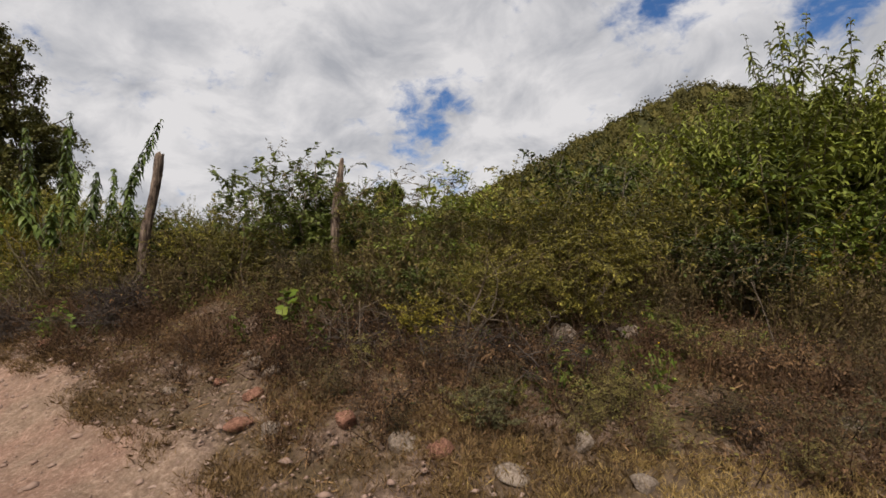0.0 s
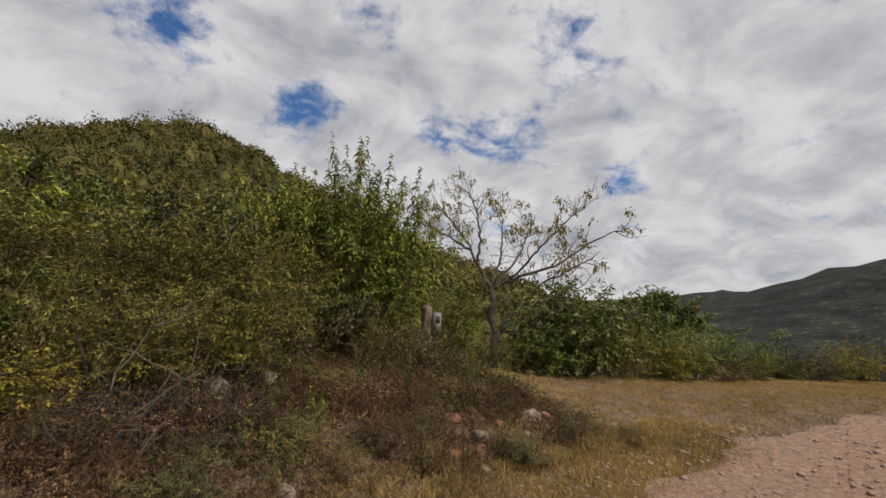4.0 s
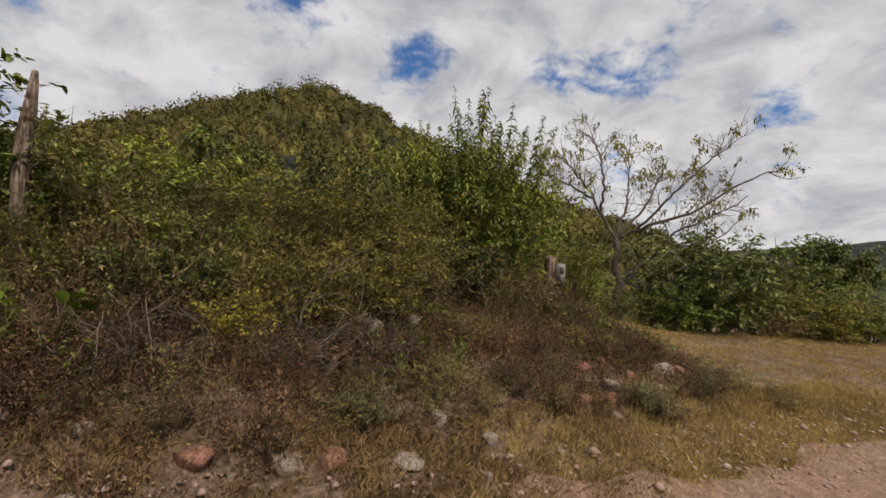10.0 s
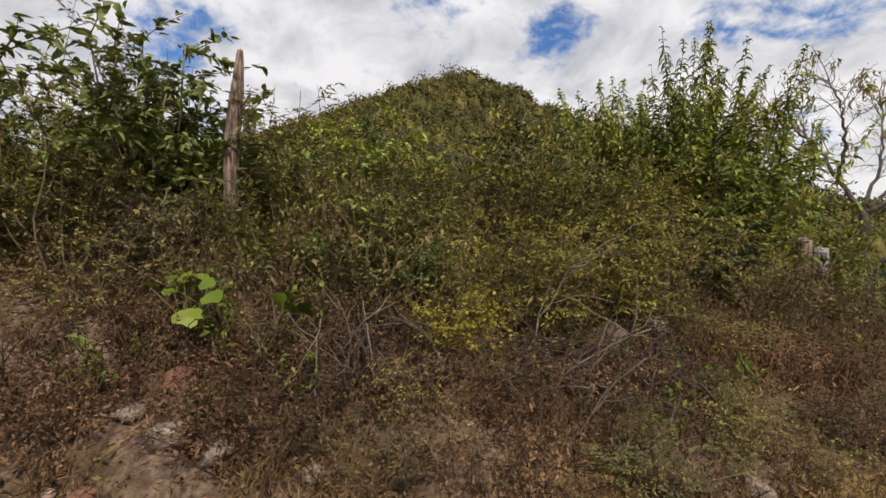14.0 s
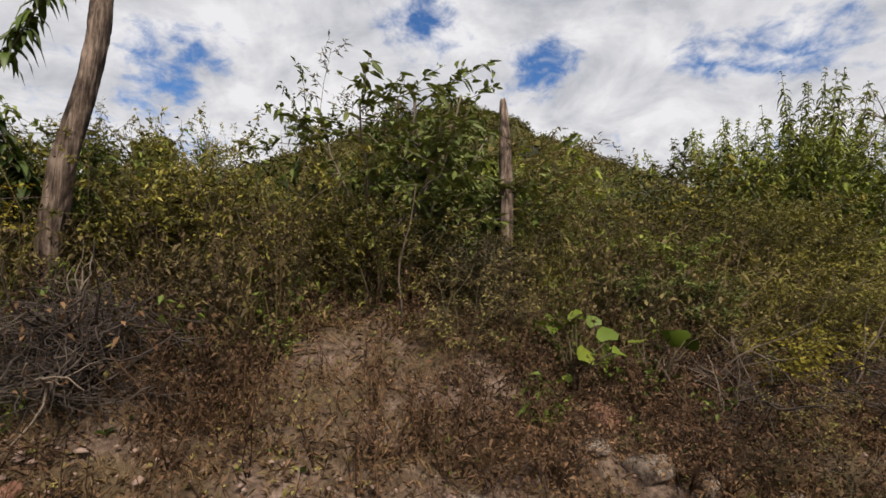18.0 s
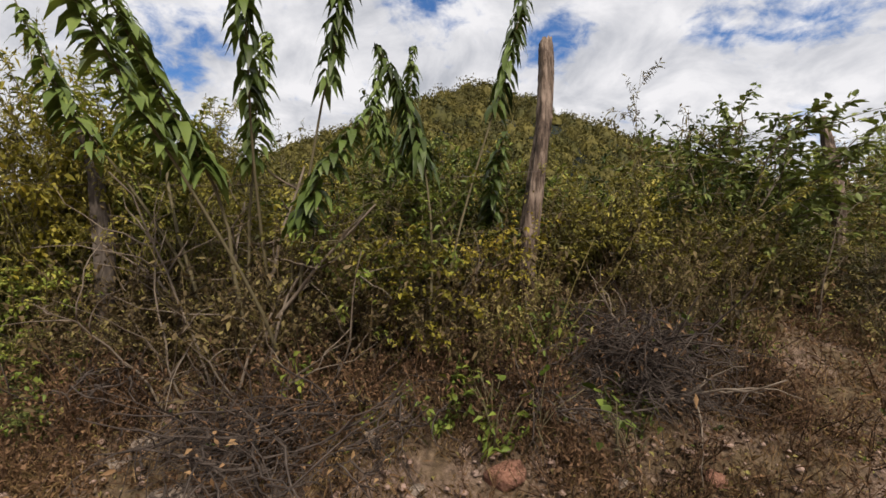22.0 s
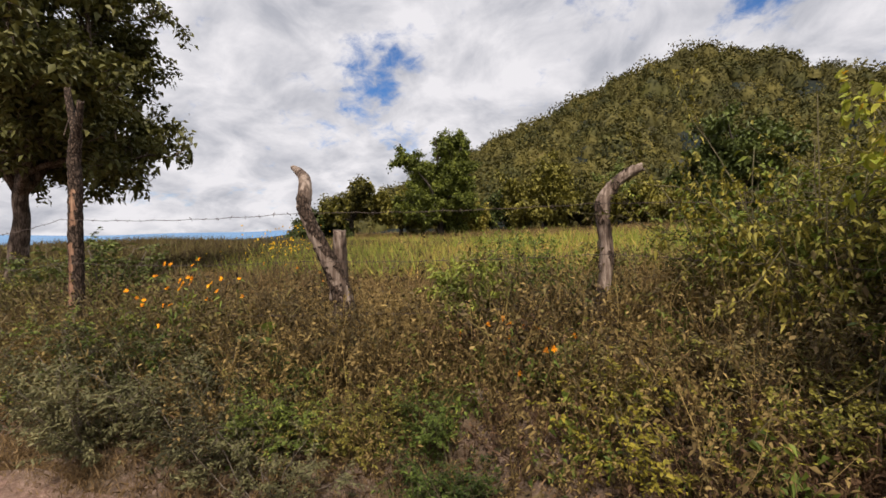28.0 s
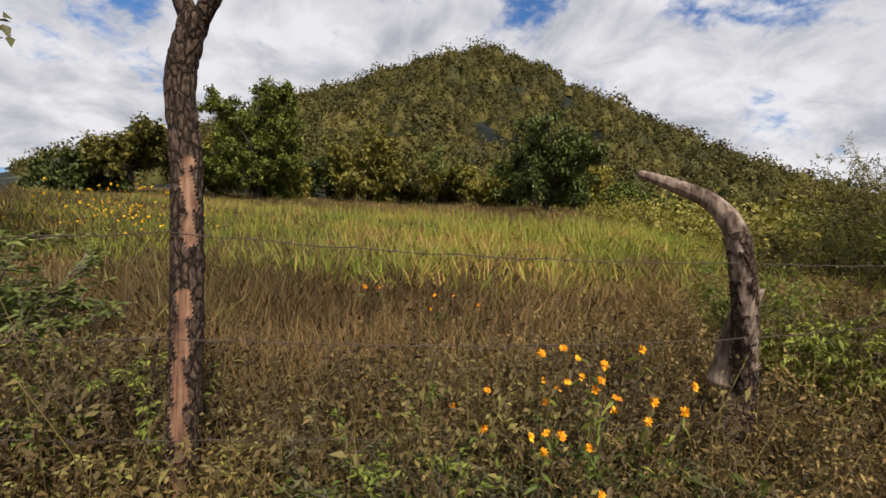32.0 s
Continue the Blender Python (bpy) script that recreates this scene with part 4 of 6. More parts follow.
def plant_kind(key, name, label, category, group, variants, mats, **kw):
    """Meshes of a kind of plant, in a few variants."""
    KINDS[key] = (kw["height"], kw["radius"], name, label, category, group, [tuple(mesh_from(n, *vf, m) for n, vf, m in zip(("branchwork", "foliage"), shrub(**kw), mats)) for _ in range(variants)])


def plume_kind(key, name, label, category, group, variants, mats, **kw):
    KINDS[key] = (kw["height"], kw["radius"], name, label, category, group, [tuple(mesh_from(n, *vf, m) for n, vf, m in zip(("branchwork", "foliage"), plume(**kw), mats)) for _ in range(variants)])


def plant(key, x, y, top, spread=1.0, label="", base=None, k=None):
    """Sets a plant with its foot on the ground and its tip at height top."""
    height, radius, name, lab, cat, group, meshes = KINDS[key]
    z = float(land(x, y)) if base is None else base
    stems, leaves = meshes[(k if k is not None else int(abs(x * 37 + y * 91))) % len(meshes)]
    root = tagged(new(name), label or lab, cat, group)
    s = max(top - z, 0.2) / height
    w = min(max(spread * 0.6 / radius, s * 0.7), s * 1.6)
    root.matrix_basis = Matrix.LocRotScale((x, y, z), Euler((0, 0, x * 3.7 + y * 1.9)), (w, w, s))
    for n, me in (("branchwork", stems), ("foliage", leaves)):
        ob = new(n, me)
        ob.parent = root
    return root


# each kind is built at its usual height; a plant is scaled from that
plant_kind("olive", "bush", "dense olive-green bush with small leaves", "bush", "bushes on the bank", 4, (M_STEM, M_OLIVE), height=1.5, radius=0.80, mains=16, subs=14, leaves=26, leaf=0.050, width=0.021, thick=0.010, twig=0.50, start=0.06)
plant_kind("green", "bush", "leafy green bush in the hedge", "bush", "bushes on the bank", 3, (M_STEM, M_GREEN), height=1.5, radius=0.75, mains=15, subs=13, leaves=24, leaf=0.060, width=0.024, thick=0.009, twig=0.46, start=0.08)
plant_kind("fresh", "bush", "bright green leafy bush in the hedge", "bush", "bushes on the bank", 2, (M_STEM, M_FRESH), height=1.5, radius=0.75, mains=17, subs=13, leaves=22, leaf=0.085, width=0.032, thick=0.009, twig=0.40, start=0.1, droop=0.5)
plant_kind("dark", "bush", "dark green broad-leaved bush", "bush", "bushes on the bank", 2, (M_TWIG, M_DARK), height=1.5, radius=0.60, mains=17, subs=14, leaves=26, leaf=0.062, width=0.026, thick=0.012, twig=0.42, start=0.25, oval=True)
plant_kind("yellow", "bush", "bush with yellowing leaves", "bush", "bushes on the bank", 3, (M_STEM, M_YELLOW), height=1.2, radius=0.62, mains=13, subs=10, leaves=16, leaf=0.040, width=0.023, thick=0.006, twig=0.38, start=0.15, oval=True)
plume_kind("long", "tall_plant", "tall plant with drooping lance-shaped leaves", "tall plant", "tall plants along the fence", 3, (M_STEM, M_LONG), height=2.4, radius=0.55, stems=15, leaves=120, leaf=0.120, width=0.030, low=0.30, droop=0.6)
plume_kind("lance", "tall_shrub", "tall shrub of upright shoots with narrow drooping yellow-green leaves", "shrub", "tall plants along the fence", 3, (M_STEM, M_LANCE), height=3.4, radius=1.0, stems=46, leaves=84, leaf=0.155, width=0.042, low=0.38, droop=0.85, thick=0.012, nod=0.10)
plume_kind("plume", "tall_plant", "tall stalk ending in a hanging plume of dark leaves", "tall plant", "tall plants along the fence", 4, (M_STEM, M_PLUME), height=2.7, radius=0.12, stems=2, leaves=96, leaf=0.105, width=0.046, low=0.52, droop=1.5, thick=0.010, nod=0.22)
plant_kind("broad", "tall_shrub", "tall shrub with pale green heart-shaped leaves", "shrub", "bushes on the bank", 2, (M_STEM, M_BROAD), height=2.2, radius=0.62, mains=18, subs=11, leaves=15, leaf=0.062, width=0.058, thick=0.009, twig=0.38, start=0.4, droop=0.5, fold=0.12, lift=0.1, oval=True)
plant_kind("feather", "shrub", "airy shrub with fine feathery twigs", "shrub", "bushes on the bank", 3, (M_STEM, M_OLIVE), height=1.5, radius=0.85, mains=16, subs=16, leaves=36, leaf=0.044, width=0.013, thick=0.007, twig=0.55, start=0.06)
plant_kind("grey", "shrub", "grey-green bushy herb on the verge", "shrub", "bushes on the bank", 2, (M_TWIG, M_GREY), height=0.8, radius=0.5, mains=15, subs=10, leaves=30, leaf=0.036, width=0.011, thick=0.004, twig=0.30, start=0.08)
plant_kind("weedy", "tall_weed", "tall thin weed with dark sprays against the sky", "weed", "tall weeds", 3, (M_STEM, M_WEED), height=1.9, radius=0.35, mains=4, subs=9, leaves=14, leaf=0.062, width=0.013, thick=0.005, twig=0.26, start=0.45, lift=0.15)
plant_kind("herb", "tall_weed", "waist-high leafy brown and olive weed", "weed", "tall weeds", 4, (M_STEM, M_WEED), height=0.9, radius=0.45, mains=14, subs=8, leaves=17, leaf=0.030, width=0.013, thick=0.004, twig=0.28, start=0.08, lift=0.1)
plant_kind("dry", "dead_shrub", "dead grey-brown shrub of dry twigs", "dead shrub", "dry brush", 3, (M_BRUSH, M_DRY), height=0.6, radius=0.6, mains=18, subs=10, leaves=8, leaf=0.038, width=0.017, thick=0.004, twig=0.45, start=0.1, lift=-0.02)

for key, x, y, top, spread in (
    # behind the bank on the way up from the road
    ("lance", 3.95, 8.45, 4.35, 1.5), ("lance", 3.15, 8.45, 3.85, 1.5), ("lance", 4.75, 8.5, 3.55, 1.7), ("lance", 3.7, 8.0, 3.3, 1.8), ("green", 3.3, 8.2, 2.6, 1.7), ("green", 4.2, 8.3, 2.6, 1.7), ("olive", 2.7, 8.1, 2.6, 1.7), ("yellow", 3.9, 7.6, 2.2, 1.3), ("green", 3.7, 7.7, 2.5, 1.9), ("green", 4.1, 7.9, 2.4, 1.3), ("olive", 3.1, 7.5, 2.3, 1.7), ("yellow", 4.0, 7.0, 1.5, 1.0), ("olive", 3.7, 6.9, 1.45, 1.1),
    ("fresh", -0.25, 6.6, 2.8, 1.5), ("fresh", -0.9, 6.7, 2.6, 1.3), ("yellow", 1.2, 6.6, 2.3, 1.4), ("dark", 1.9, 7.0, 2.75, 1.2), ("dark", 2.1, 6.6, 2.1, 1.1), ("olive", -1.6, 3.65, 2.2, 1.0), ("olive", -2.2, 3.75, 2.3, 1.0), ("green", -3.1, 4.0, 2.6, 1.1), ("olive", -0.85, 3.85, 1.95, 0.9), ("feather", 2.2, 5.9, 2.2, 1.6), ("feather", 1.5, 5.6, 2.2, 1.6), ("olive", 1.6, 6.7, 2.6, 1.7), ("olive", 2.6, 6.7, 2.4, 1.5), ("green", 0.4, 6.5, 2.6, 1.6), ("olive", -0.5, 6.4, 2.5, 1.6), ("olive", 2.5, 9.2, 3.3, 1.9), ("green", 1.3, 8.5, 3.0, 1.9), ("olive", -0.2, 8.6, 3.0, 2.0), ("green", -1.6, 7.9, 2.5, 1.8), ("feather", 0.9, 5.2, 1.9, 1.3), ("olive", 0.1, 5.4, 2.1, 1.2), ("yellow", 0.5, 4.5, 1.5, 0.8), ("green", -0.1, 5.1, 2.2, 1.0),
    ("dark", 2.9, 6.4, 1.7, 1.2), ("dark", 3.3, 6.6, 1.5, 1.1), ("feather", 1.9, 4.75, 1.55, 1.2), ("feather", 2.5, 5.1, 1.6, 1.2), ("dark", 1.2, 4.5, 1.45, 1.0), ("dark", 0.7, 4.35, 1.45, 0.9), ("feather", 0.2, 4.4, 1.7, 0.9), ("dry", 2.2, 4.3, 0.85, 0.8), ("dry", 1.5, 4.0, 0.8, 0.8), ("olive", 2.4, 5.6, 1.9, 1.3), ("green", 1.1, 5.0, 1.9, 1.1), ("dark", 3.6, 6.6, 1.7, 1.0), ("feather", 3.2, 7.0, 1.9, 1.2), ("olive", 3.0, 5.9, 1.2, 0.9), ("yellow", 1.5, 4.2, 1.2, 0.7),
    # the dark bush and its neighbours by the two slim posts
    ("dark", -0.95, 4.55, 2.7, 1.4), ("green", -0.6, 4.7, 2.6, 1.1), ("green", -1.25, 4.75, 2.75, 1.2), ("olive", -1.6, 4.6, 2.3, 1.2), ("grey", -0.3, 4.1, 1.7, 0.8), ("olive", -1.9, 4.0, 2.1, 1.1), ("olive", -1.2, 4.1, 1.9, 1.0), ("weedy", -0.75, 4.5, 3.1, 0.7), ("weedy", -1.1, 4.45, 3.2, 0.6), ("weedy", -1.55, 4.45, 3.25, 0.6), ("weedy", 0.3, 4.9, 2.9, 0.8), ("weedy", 0.05, 4.8, 2.7, 0.7), ("weedy", 0.8, 5.4, 2.5, 0.8),
    ("feather", -2.9, 3.9, 2.4, 1.2), ("olive", -3.0, 3.4, 2.0, 1.0), ("olive", -2.3, 4.1, 2.3, 1.1), ("green", -2.9, 4.6, 2.5, 1.3),
    # the tall drooping plants
    ("plume", -4.02, 2.39, 3.7, 0.3), ("plume", -4.16, 2.50, 3.15, 0.3), ("plume", -3.74, 2.57, 3.75, 0.22), ("plume", -3.66, 2.50, 3.0, 0.26), ("plume", -3.49, 2.95, 3.15, 0.18), ("plume", -2.95, 2.65, 3.75, 0.2), ("plume", -2.66, 3.29, 2.85, 0.25), ("long", -3.2, 3.3, 2.5, 0.7), ("yellow", -3.0, 2.75, 1.75, 0.8), ("olive", -3.2, 3.0, 2.0, 1.0), ("yellow", -2.75, 2.95, 1.8, 0.7), ("yellow", -5.6, 2.3, 2.4, 1.0), ("feather", -5.65, 2.2, 2.3, 0.9), ("green", -3.45, 2.95, 2.1, 0.9), ("yellow", -4.05, 3.05, 2.0, 0.9), ("green", -2.95, 3.1, 2.2, 0.9), ("feather", -4.6, 2.85, 2.3, 0.9),
    ("olive", -3.7, 3.9, 2.4, 1.4), ("yellow", -3.6, 3.2, 2.0, 1.2), ("green", -4.4, 4.2, 2.5, 1.4), ("olive", -5.2, 3.9, 2.6, 1.5),
    ("yellow", -5.2, 3.0, 2.75, 1.2), ("feather", -4.9, 2.95, 2.6, 1.0), ("feather", -5.75, 2.75, 3.0, 1.0), ("long", -5.35, 2.9, 3.2, 0.9), ("long", -5.0, 2.8, 3.1, 0.8), ("yellow", -5.4, 2.5, 2.6, 1.0), ("feather", -5.6, 3.0, 2.7, 1.3), ("yellow", -5.9, 2.4, 2.15, 1.1), ("green", -5.5, 2.2, 1.8, 1.0), ("green", -5.3, 2.0, 1.25, 0.9), ("dark", -5.45, 1.95, 1.15, 1.0), ("dark", -5.0, 2.0, 0.95, 0.8), ("dark", -5.9, 1.7, 1.0, 0.9), ("dark", -6.3, 1.6, 0.95, 0.8), ("dark", -4.7, 1.9, 0.8, 0.7), ("dark", -5.3, 1.65, 0.78, 0.7), ("yellow", -5.75, 2.0, 1.5, 0.7),
    # the broad-leaved shrub and the yellowing thicket
    ("broad", -6.35, 1.95, 3.12, 0.55), ("broad", -6.62, 2.0, 2.8, 0.8), ("broad", -6.15, 2.05, 2.75, 0.8), ("broad", -6.9, 2.15, 2.7, 0.7), ("broad", -6.5, 1.85, 2.45, 0.9), ("green", -6.8, 2.2, 2.2, 1.1), ("olive", -7.45, 2.75, 2.7, 0.9), ("yellow", -7.75, 2.75, 2.3, 0.6), ("olive", -6.3, 2.0, 1.9, 1.1), ("yellow", -6.0, 2.8, 2.7, 1.3), ("green", -6.7, 1.85, 1.6, 0.9), ("green", -6.9, 3.3, 2.6, 1.5), ("olive", -5.9, 3.6, 2.8, 1.6), ("olive", -7.3, 1.9, 1.5, 0.8), ("green", -6.6, 1.3, 0.95, 0.8), ("green", -7.0, 1.15, 0.9, 0.9), ("yellow", -7.5, 1.35, 0.95, 0.8),
    ("olive", -7.75, 3.3, 2.5, 1.2), ("green", -7.6, 2.9, 2.3, 1.0),
    ("olive", 0.6, 9.8, 3.0, 1.9), ("green", 2.0, 10.6, 3.1, 1.9), ("olive", -1.0, 10.2, 2.9, 1.9), ("feather", -2.9, 8.8, 2.7, 1.8), ("olive", 3.4, 10.8, 3.2, 1.9), ("green", -2.4, 10.6, 2.9, 1.9), ("olive", 5.0, 10.6, 2.6, 1.8), ("olive", -4.2, 9.4, 2.8, 1.9),
    ("olive", -3.2, 5.6, 2.4, 1.5), ("green", -4.6, 5.8, 2.5, 1.5), ("olive", -2.2, 6.4, 2.4, 1.6), ("feather", -3.9, 6.9, 2.7, 1.7), ("olive", -5.5, 5.2, 2.5, 1.4), ("green", -3.0, 7.6, 2.6, 1.7),
    # along the open fence
    ("green", -9.9, 1.0, 1.12, 0.7), ("green", -10.15, 1.3, 1.22, 0.7), ("grey", -9.75, 0.75, 1.0, 0.7), ("green", -11.0, 1.15, 1.18, 0.8), ("green", -9.2, 1.35, 1.1, 0.6), ("green", -8.85, 1.15, 0.95, 0.6), ("green", -9.05, 2.75, 1.7, 0.7), ("dark", -10.05, 0.9, 0.95, 0.5), ("green", -10.6, 1.2, 1.15, 0.6),
    ("grey", -11.6, 0.45, 1.45, 0.9), ("grey", -11.9, 0.75, 1.4, 0.8), ("grey", -11.35, 0.65, 1.4, 0.9), ("green", -11.7, 0.85, 1.45, 0.8), ("grey", -10.95, 0.45, 1.3, 0.8), ("green", -11.2, 0.9, 1.45, 0.7), ("fresh", -9.55, 2.3, 1.85, 0.7), ("grey", -10.75, 0.75, 1.30, 1.0), ("grey", -10.3, 0.7, 1.15, 0.9), ("olive", -9.55, 1.15, 1.1, 0.7), ("yellow", -8.2, 1.6, 1.25, 0.7), ("dry", -9.1, 2.2, 1.5, 0.8), ("dry", -8.8, 2.1, 1.45, 0.7), ("green", -9.45, 3.2, 1.95, 0.8), ("green", -9.2, 3.4, 1.8, 0.7), ("green", -11.5, 1.0, 1.25, 0.9), ("grey", -11.2, 0.45, 1.1, 0.8), ("olive", -12.1, 0.9, 1.25, 0.8), ("green", -13.2, 1.1, 1.5, 1.0), ("grey", -13.6, 0.6, 1.4, 1.0), ("olive", -14.3, 1.0, 1.6, 1.2), ("dark", -14.8, 1.6, 1.9, 1.2), ("yellow", -15.6, 1.2, 1.7, 1.2), ("olive", -16.6, 1.5, 2.0, 1.4),
    ("feather", -6.3, 6.2, 3.2, 1.9), ("feather", -4.8, 7.4, 3.6, 2.0), ("green", -5.6, 7.0, 3.0, 1.9), ("olive", -7.2, 6.6, 2.2, 1.6), ("yellow", -7.9, 5.0, 1.7, 0.9),
    # by the grassy turn
    ("green", 7.2, 10.4, 0.9, 1.5), ("green", 6.5, 10.0, 1.75, 1.5), ("olive", 8.6, 11.2, 0.9, 1.4), ("dark", 9.6, 10.8, 2.15, 2.2), ("dark", 10.4, 11.0, 2.3, 2.2), ("green", 9.0, 10.5, 1.2, 1.6), ("olive", 11.6, 11.0, 1.3, 2.0), ("olive", 12.6, 11.2, 1.5, 2.0), ("green", 13.6, 11.3, 1.20, 2.0), ("dark", 14.8, 11.2, 1.0, 1.8), ("yellow", 13.2, 10.6, 0.8, 1.4), ("green", 16.2, 11.2, 1.35, 2.0), ("olive", 17.6, 11.4, 0.5, 1.8), ("green", 19.4, 11.6, 0.6, 1.8), ("dry", 20.5, 11.6, 1.0, 2.0), ("olive", 21.5, 11.8, 0.5, 1.8), ("olive", 24.0, 12.0, 0.9, 2.2), ("dry", 25.2, 12.0, 1.1, 2.4), ("olive", 29.0, 12.0, 1.1, 2.6), ("dry", 11.0, 10.4, 0.7, 1.3), ("dry", 15.4, 10.8, 0.4, 1.3), ("yellow", 5.9, 9.4, 1.9, 1.4), ("green", 6.0, 10.2, 2.0, 1.6), ("olive", 33.0, 12.5, 1.2, 2.8),
):
    plant(key, x, y, top, spread)


# leafy weeds along the foot of the hedge, each its own plant
wg = np.random.default_rng(99)
for x in np.concatenate((np.arange(-7.8, 5.2, 0.19), np.arange(-16, -7.8, 0.30))):
    x = float(x + wg.normal() * 0.08)
    ye, yf = float(np.interp(x, EX, EY)), float(np.interp(x, FX, FY))
    t = wg.uniform(0.55, 1.0) if x > -7.8 else wg.uniform(0.55, 1.35)
    y = ye + (yf - ye) * t
    z = float(land(x, y))
    if bare(x, y, 1.6):
        continue
    plant("herb", x, y, z + wg.uniform(0.30, 0.62) * (0.6 + 0.5 * min(t, 1.0)), wg.uniform(0.5, 0.9))
for x in np.arange(-2.2, 6.2, 0.12):
    x = float(x + wg.normal() * 0.1)
    ye, yf = float(np.interp(x, EX, EY)), float(np.interp(x, FX, FY))
    y = ye + (yf - ye) * float(wg.uniform(0.18 + 0.14 * min(max(x - 2.2, 0), 1), 0.62))
    z = float(land(x, y))
    if not bare(x, y, 2.0):
        plant(("herb", "dry", "dry", "herb")[int(wg.integers(0, 4))], x, y, z + float(wg.uniform(0.16, 0.38)), float(wg.uniform(0.35, 0.7)))
# small grey and brown herbs where the bank meets the straw verge
for x in np.arange(2.2, 7.2, 0.17):
    x = float(x + wg.normal() * 0.1)
    ye, yf = float(np.interp(x, EX, EY)), float(np.interp(x, FX, FY))
    y = ye + (yf - ye) * float(wg.uniform(0.16, 0.42))
    z = float(land(x, y))
    if not bare(x, y, 2.6):
        plant(("grey", "herb", "herb", "dry")[int(wg.integers(0, 4))], x, y, z + float(wg.uniform(0.2, 0.36)), float(wg.uniform(0.3, 0.6)))

# ---- trees ----


def tree(name, label, x, y, height, radius, fork, trunk_r, leaf_mat_, trunk_mat, limbs=7, subs=9, leaves=40, leaf=0.12, width=0.05, lean=(0, 0), bare=0.0, twigs=6, crown_low=0.35, seed=1, base=None, fine=True):
    """A tapered trunk, limbs that fork twice and leaves on the outer twigs."""
    global rng
    keep, rng = rng, np.random.default_rng(seed)
    z = float(land(x, y)) if base is None else base
    root = tagged(new(name), label, "tree", "trees")
    root.location = (x, y, z)
    top = np.array((lean[0], lean[1], fork))
    tr = wander((0, 0, -0.3), top, fork + 0.3, 6, 0.07)
    tr[:, :2] += np.linspace(0, 1, 7)[:, None] ** 1.5 * np.array(lean) * 0.3
    wood, P, D = [log_tube(tr, np.linspace(trunk_r * 1.25, trunk_r * 0.75, 7), 9, 0.08, seed, 3)], [], []
    for i in range(limbs):
        a = 2 * np.pi * (i + rng.uniform(-0.3, 0.3)) / limbs
        rise = rng.uniform(crown_low, 1.0)
        wide = radius * rng.uniform(0.75, 1) * math.sqrt(max(0.12, 1 - ((rise - 0.35) / 0.68) ** 2))
        d = np.array((np.cos(a) * wide, np.sin(a) * wide, (height - fork) * rise * 0.92))
        lb = wander(tr[-1] if i % 2 else tr[-2], d, np.linalg.norm(d), 7, 0.16, 0.05)
        wood.append(tube(lb, np.linspace(trunk_r * 0.55, trunk_r * 0.1, 8), 5))
        for k in range(subs):
            f = rng.uniform(0.3, 1.0) * 6.99
            j = int(f)
            s = lb[j] + (lb[j + 1] - lb[j]) * (f - j)
            dd = unit(unit(d) * 0.6 + rng.normal(size=3) * (0.8, 0.8, 0.6))
            sb = wander(s, dd, radius * rng.uniform(0.25, 0.6), 5, 0.2, 0.04)
            wood.append(tube(sb, np.linspace(trunk_r * 0.16, trunk_r * 0.05, 6), 4))
            for _ in range(twigs):
                f2 = rng.uniform(0.15, 1.0) * 4.99
                j2 = int(f2)
                tw = wander(sb[j2] + (sb[j2 + 1] - sb[j2]) * (f2 - j2), unit(dd + rng.normal(size=3)), radius * rng.uniform(0.08, 0.2), 3, 0.25, 0.0)
                if fine:
                    wood.append(tube(tw, np.linspace(trunk_r * 0.05, trunk_r * 0.02, 4), 3))
                if rng.uniform() < bare:
                    continue
                c = rng.uniform(0.2, 1.0, leaves) * 2.99
                j3 = c.astype(int)
                q = tw[j3] + (tw[j3 + 1] - tw[j3]) * (c - j3)[:, None]
                P.append(q + rng.normal(size=q.shape) * leaf * 0.6)
                D.append(rng.normal(size=q.shape))
    P, D = np.concatenate(P), np.concatenate(D)
    s = rng.uniform(0.7, 1.3, len(P))
    part("trunk", join(*wood), trunk_mat, root)
    part("crown", blades(P, D, leaf * s, width * s, 0.2, 0.3), leaf_mat_, root)
    rng = keep
    return root


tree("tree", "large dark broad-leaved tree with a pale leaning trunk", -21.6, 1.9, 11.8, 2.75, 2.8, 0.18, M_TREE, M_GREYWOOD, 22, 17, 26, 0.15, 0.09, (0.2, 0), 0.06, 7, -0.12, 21)


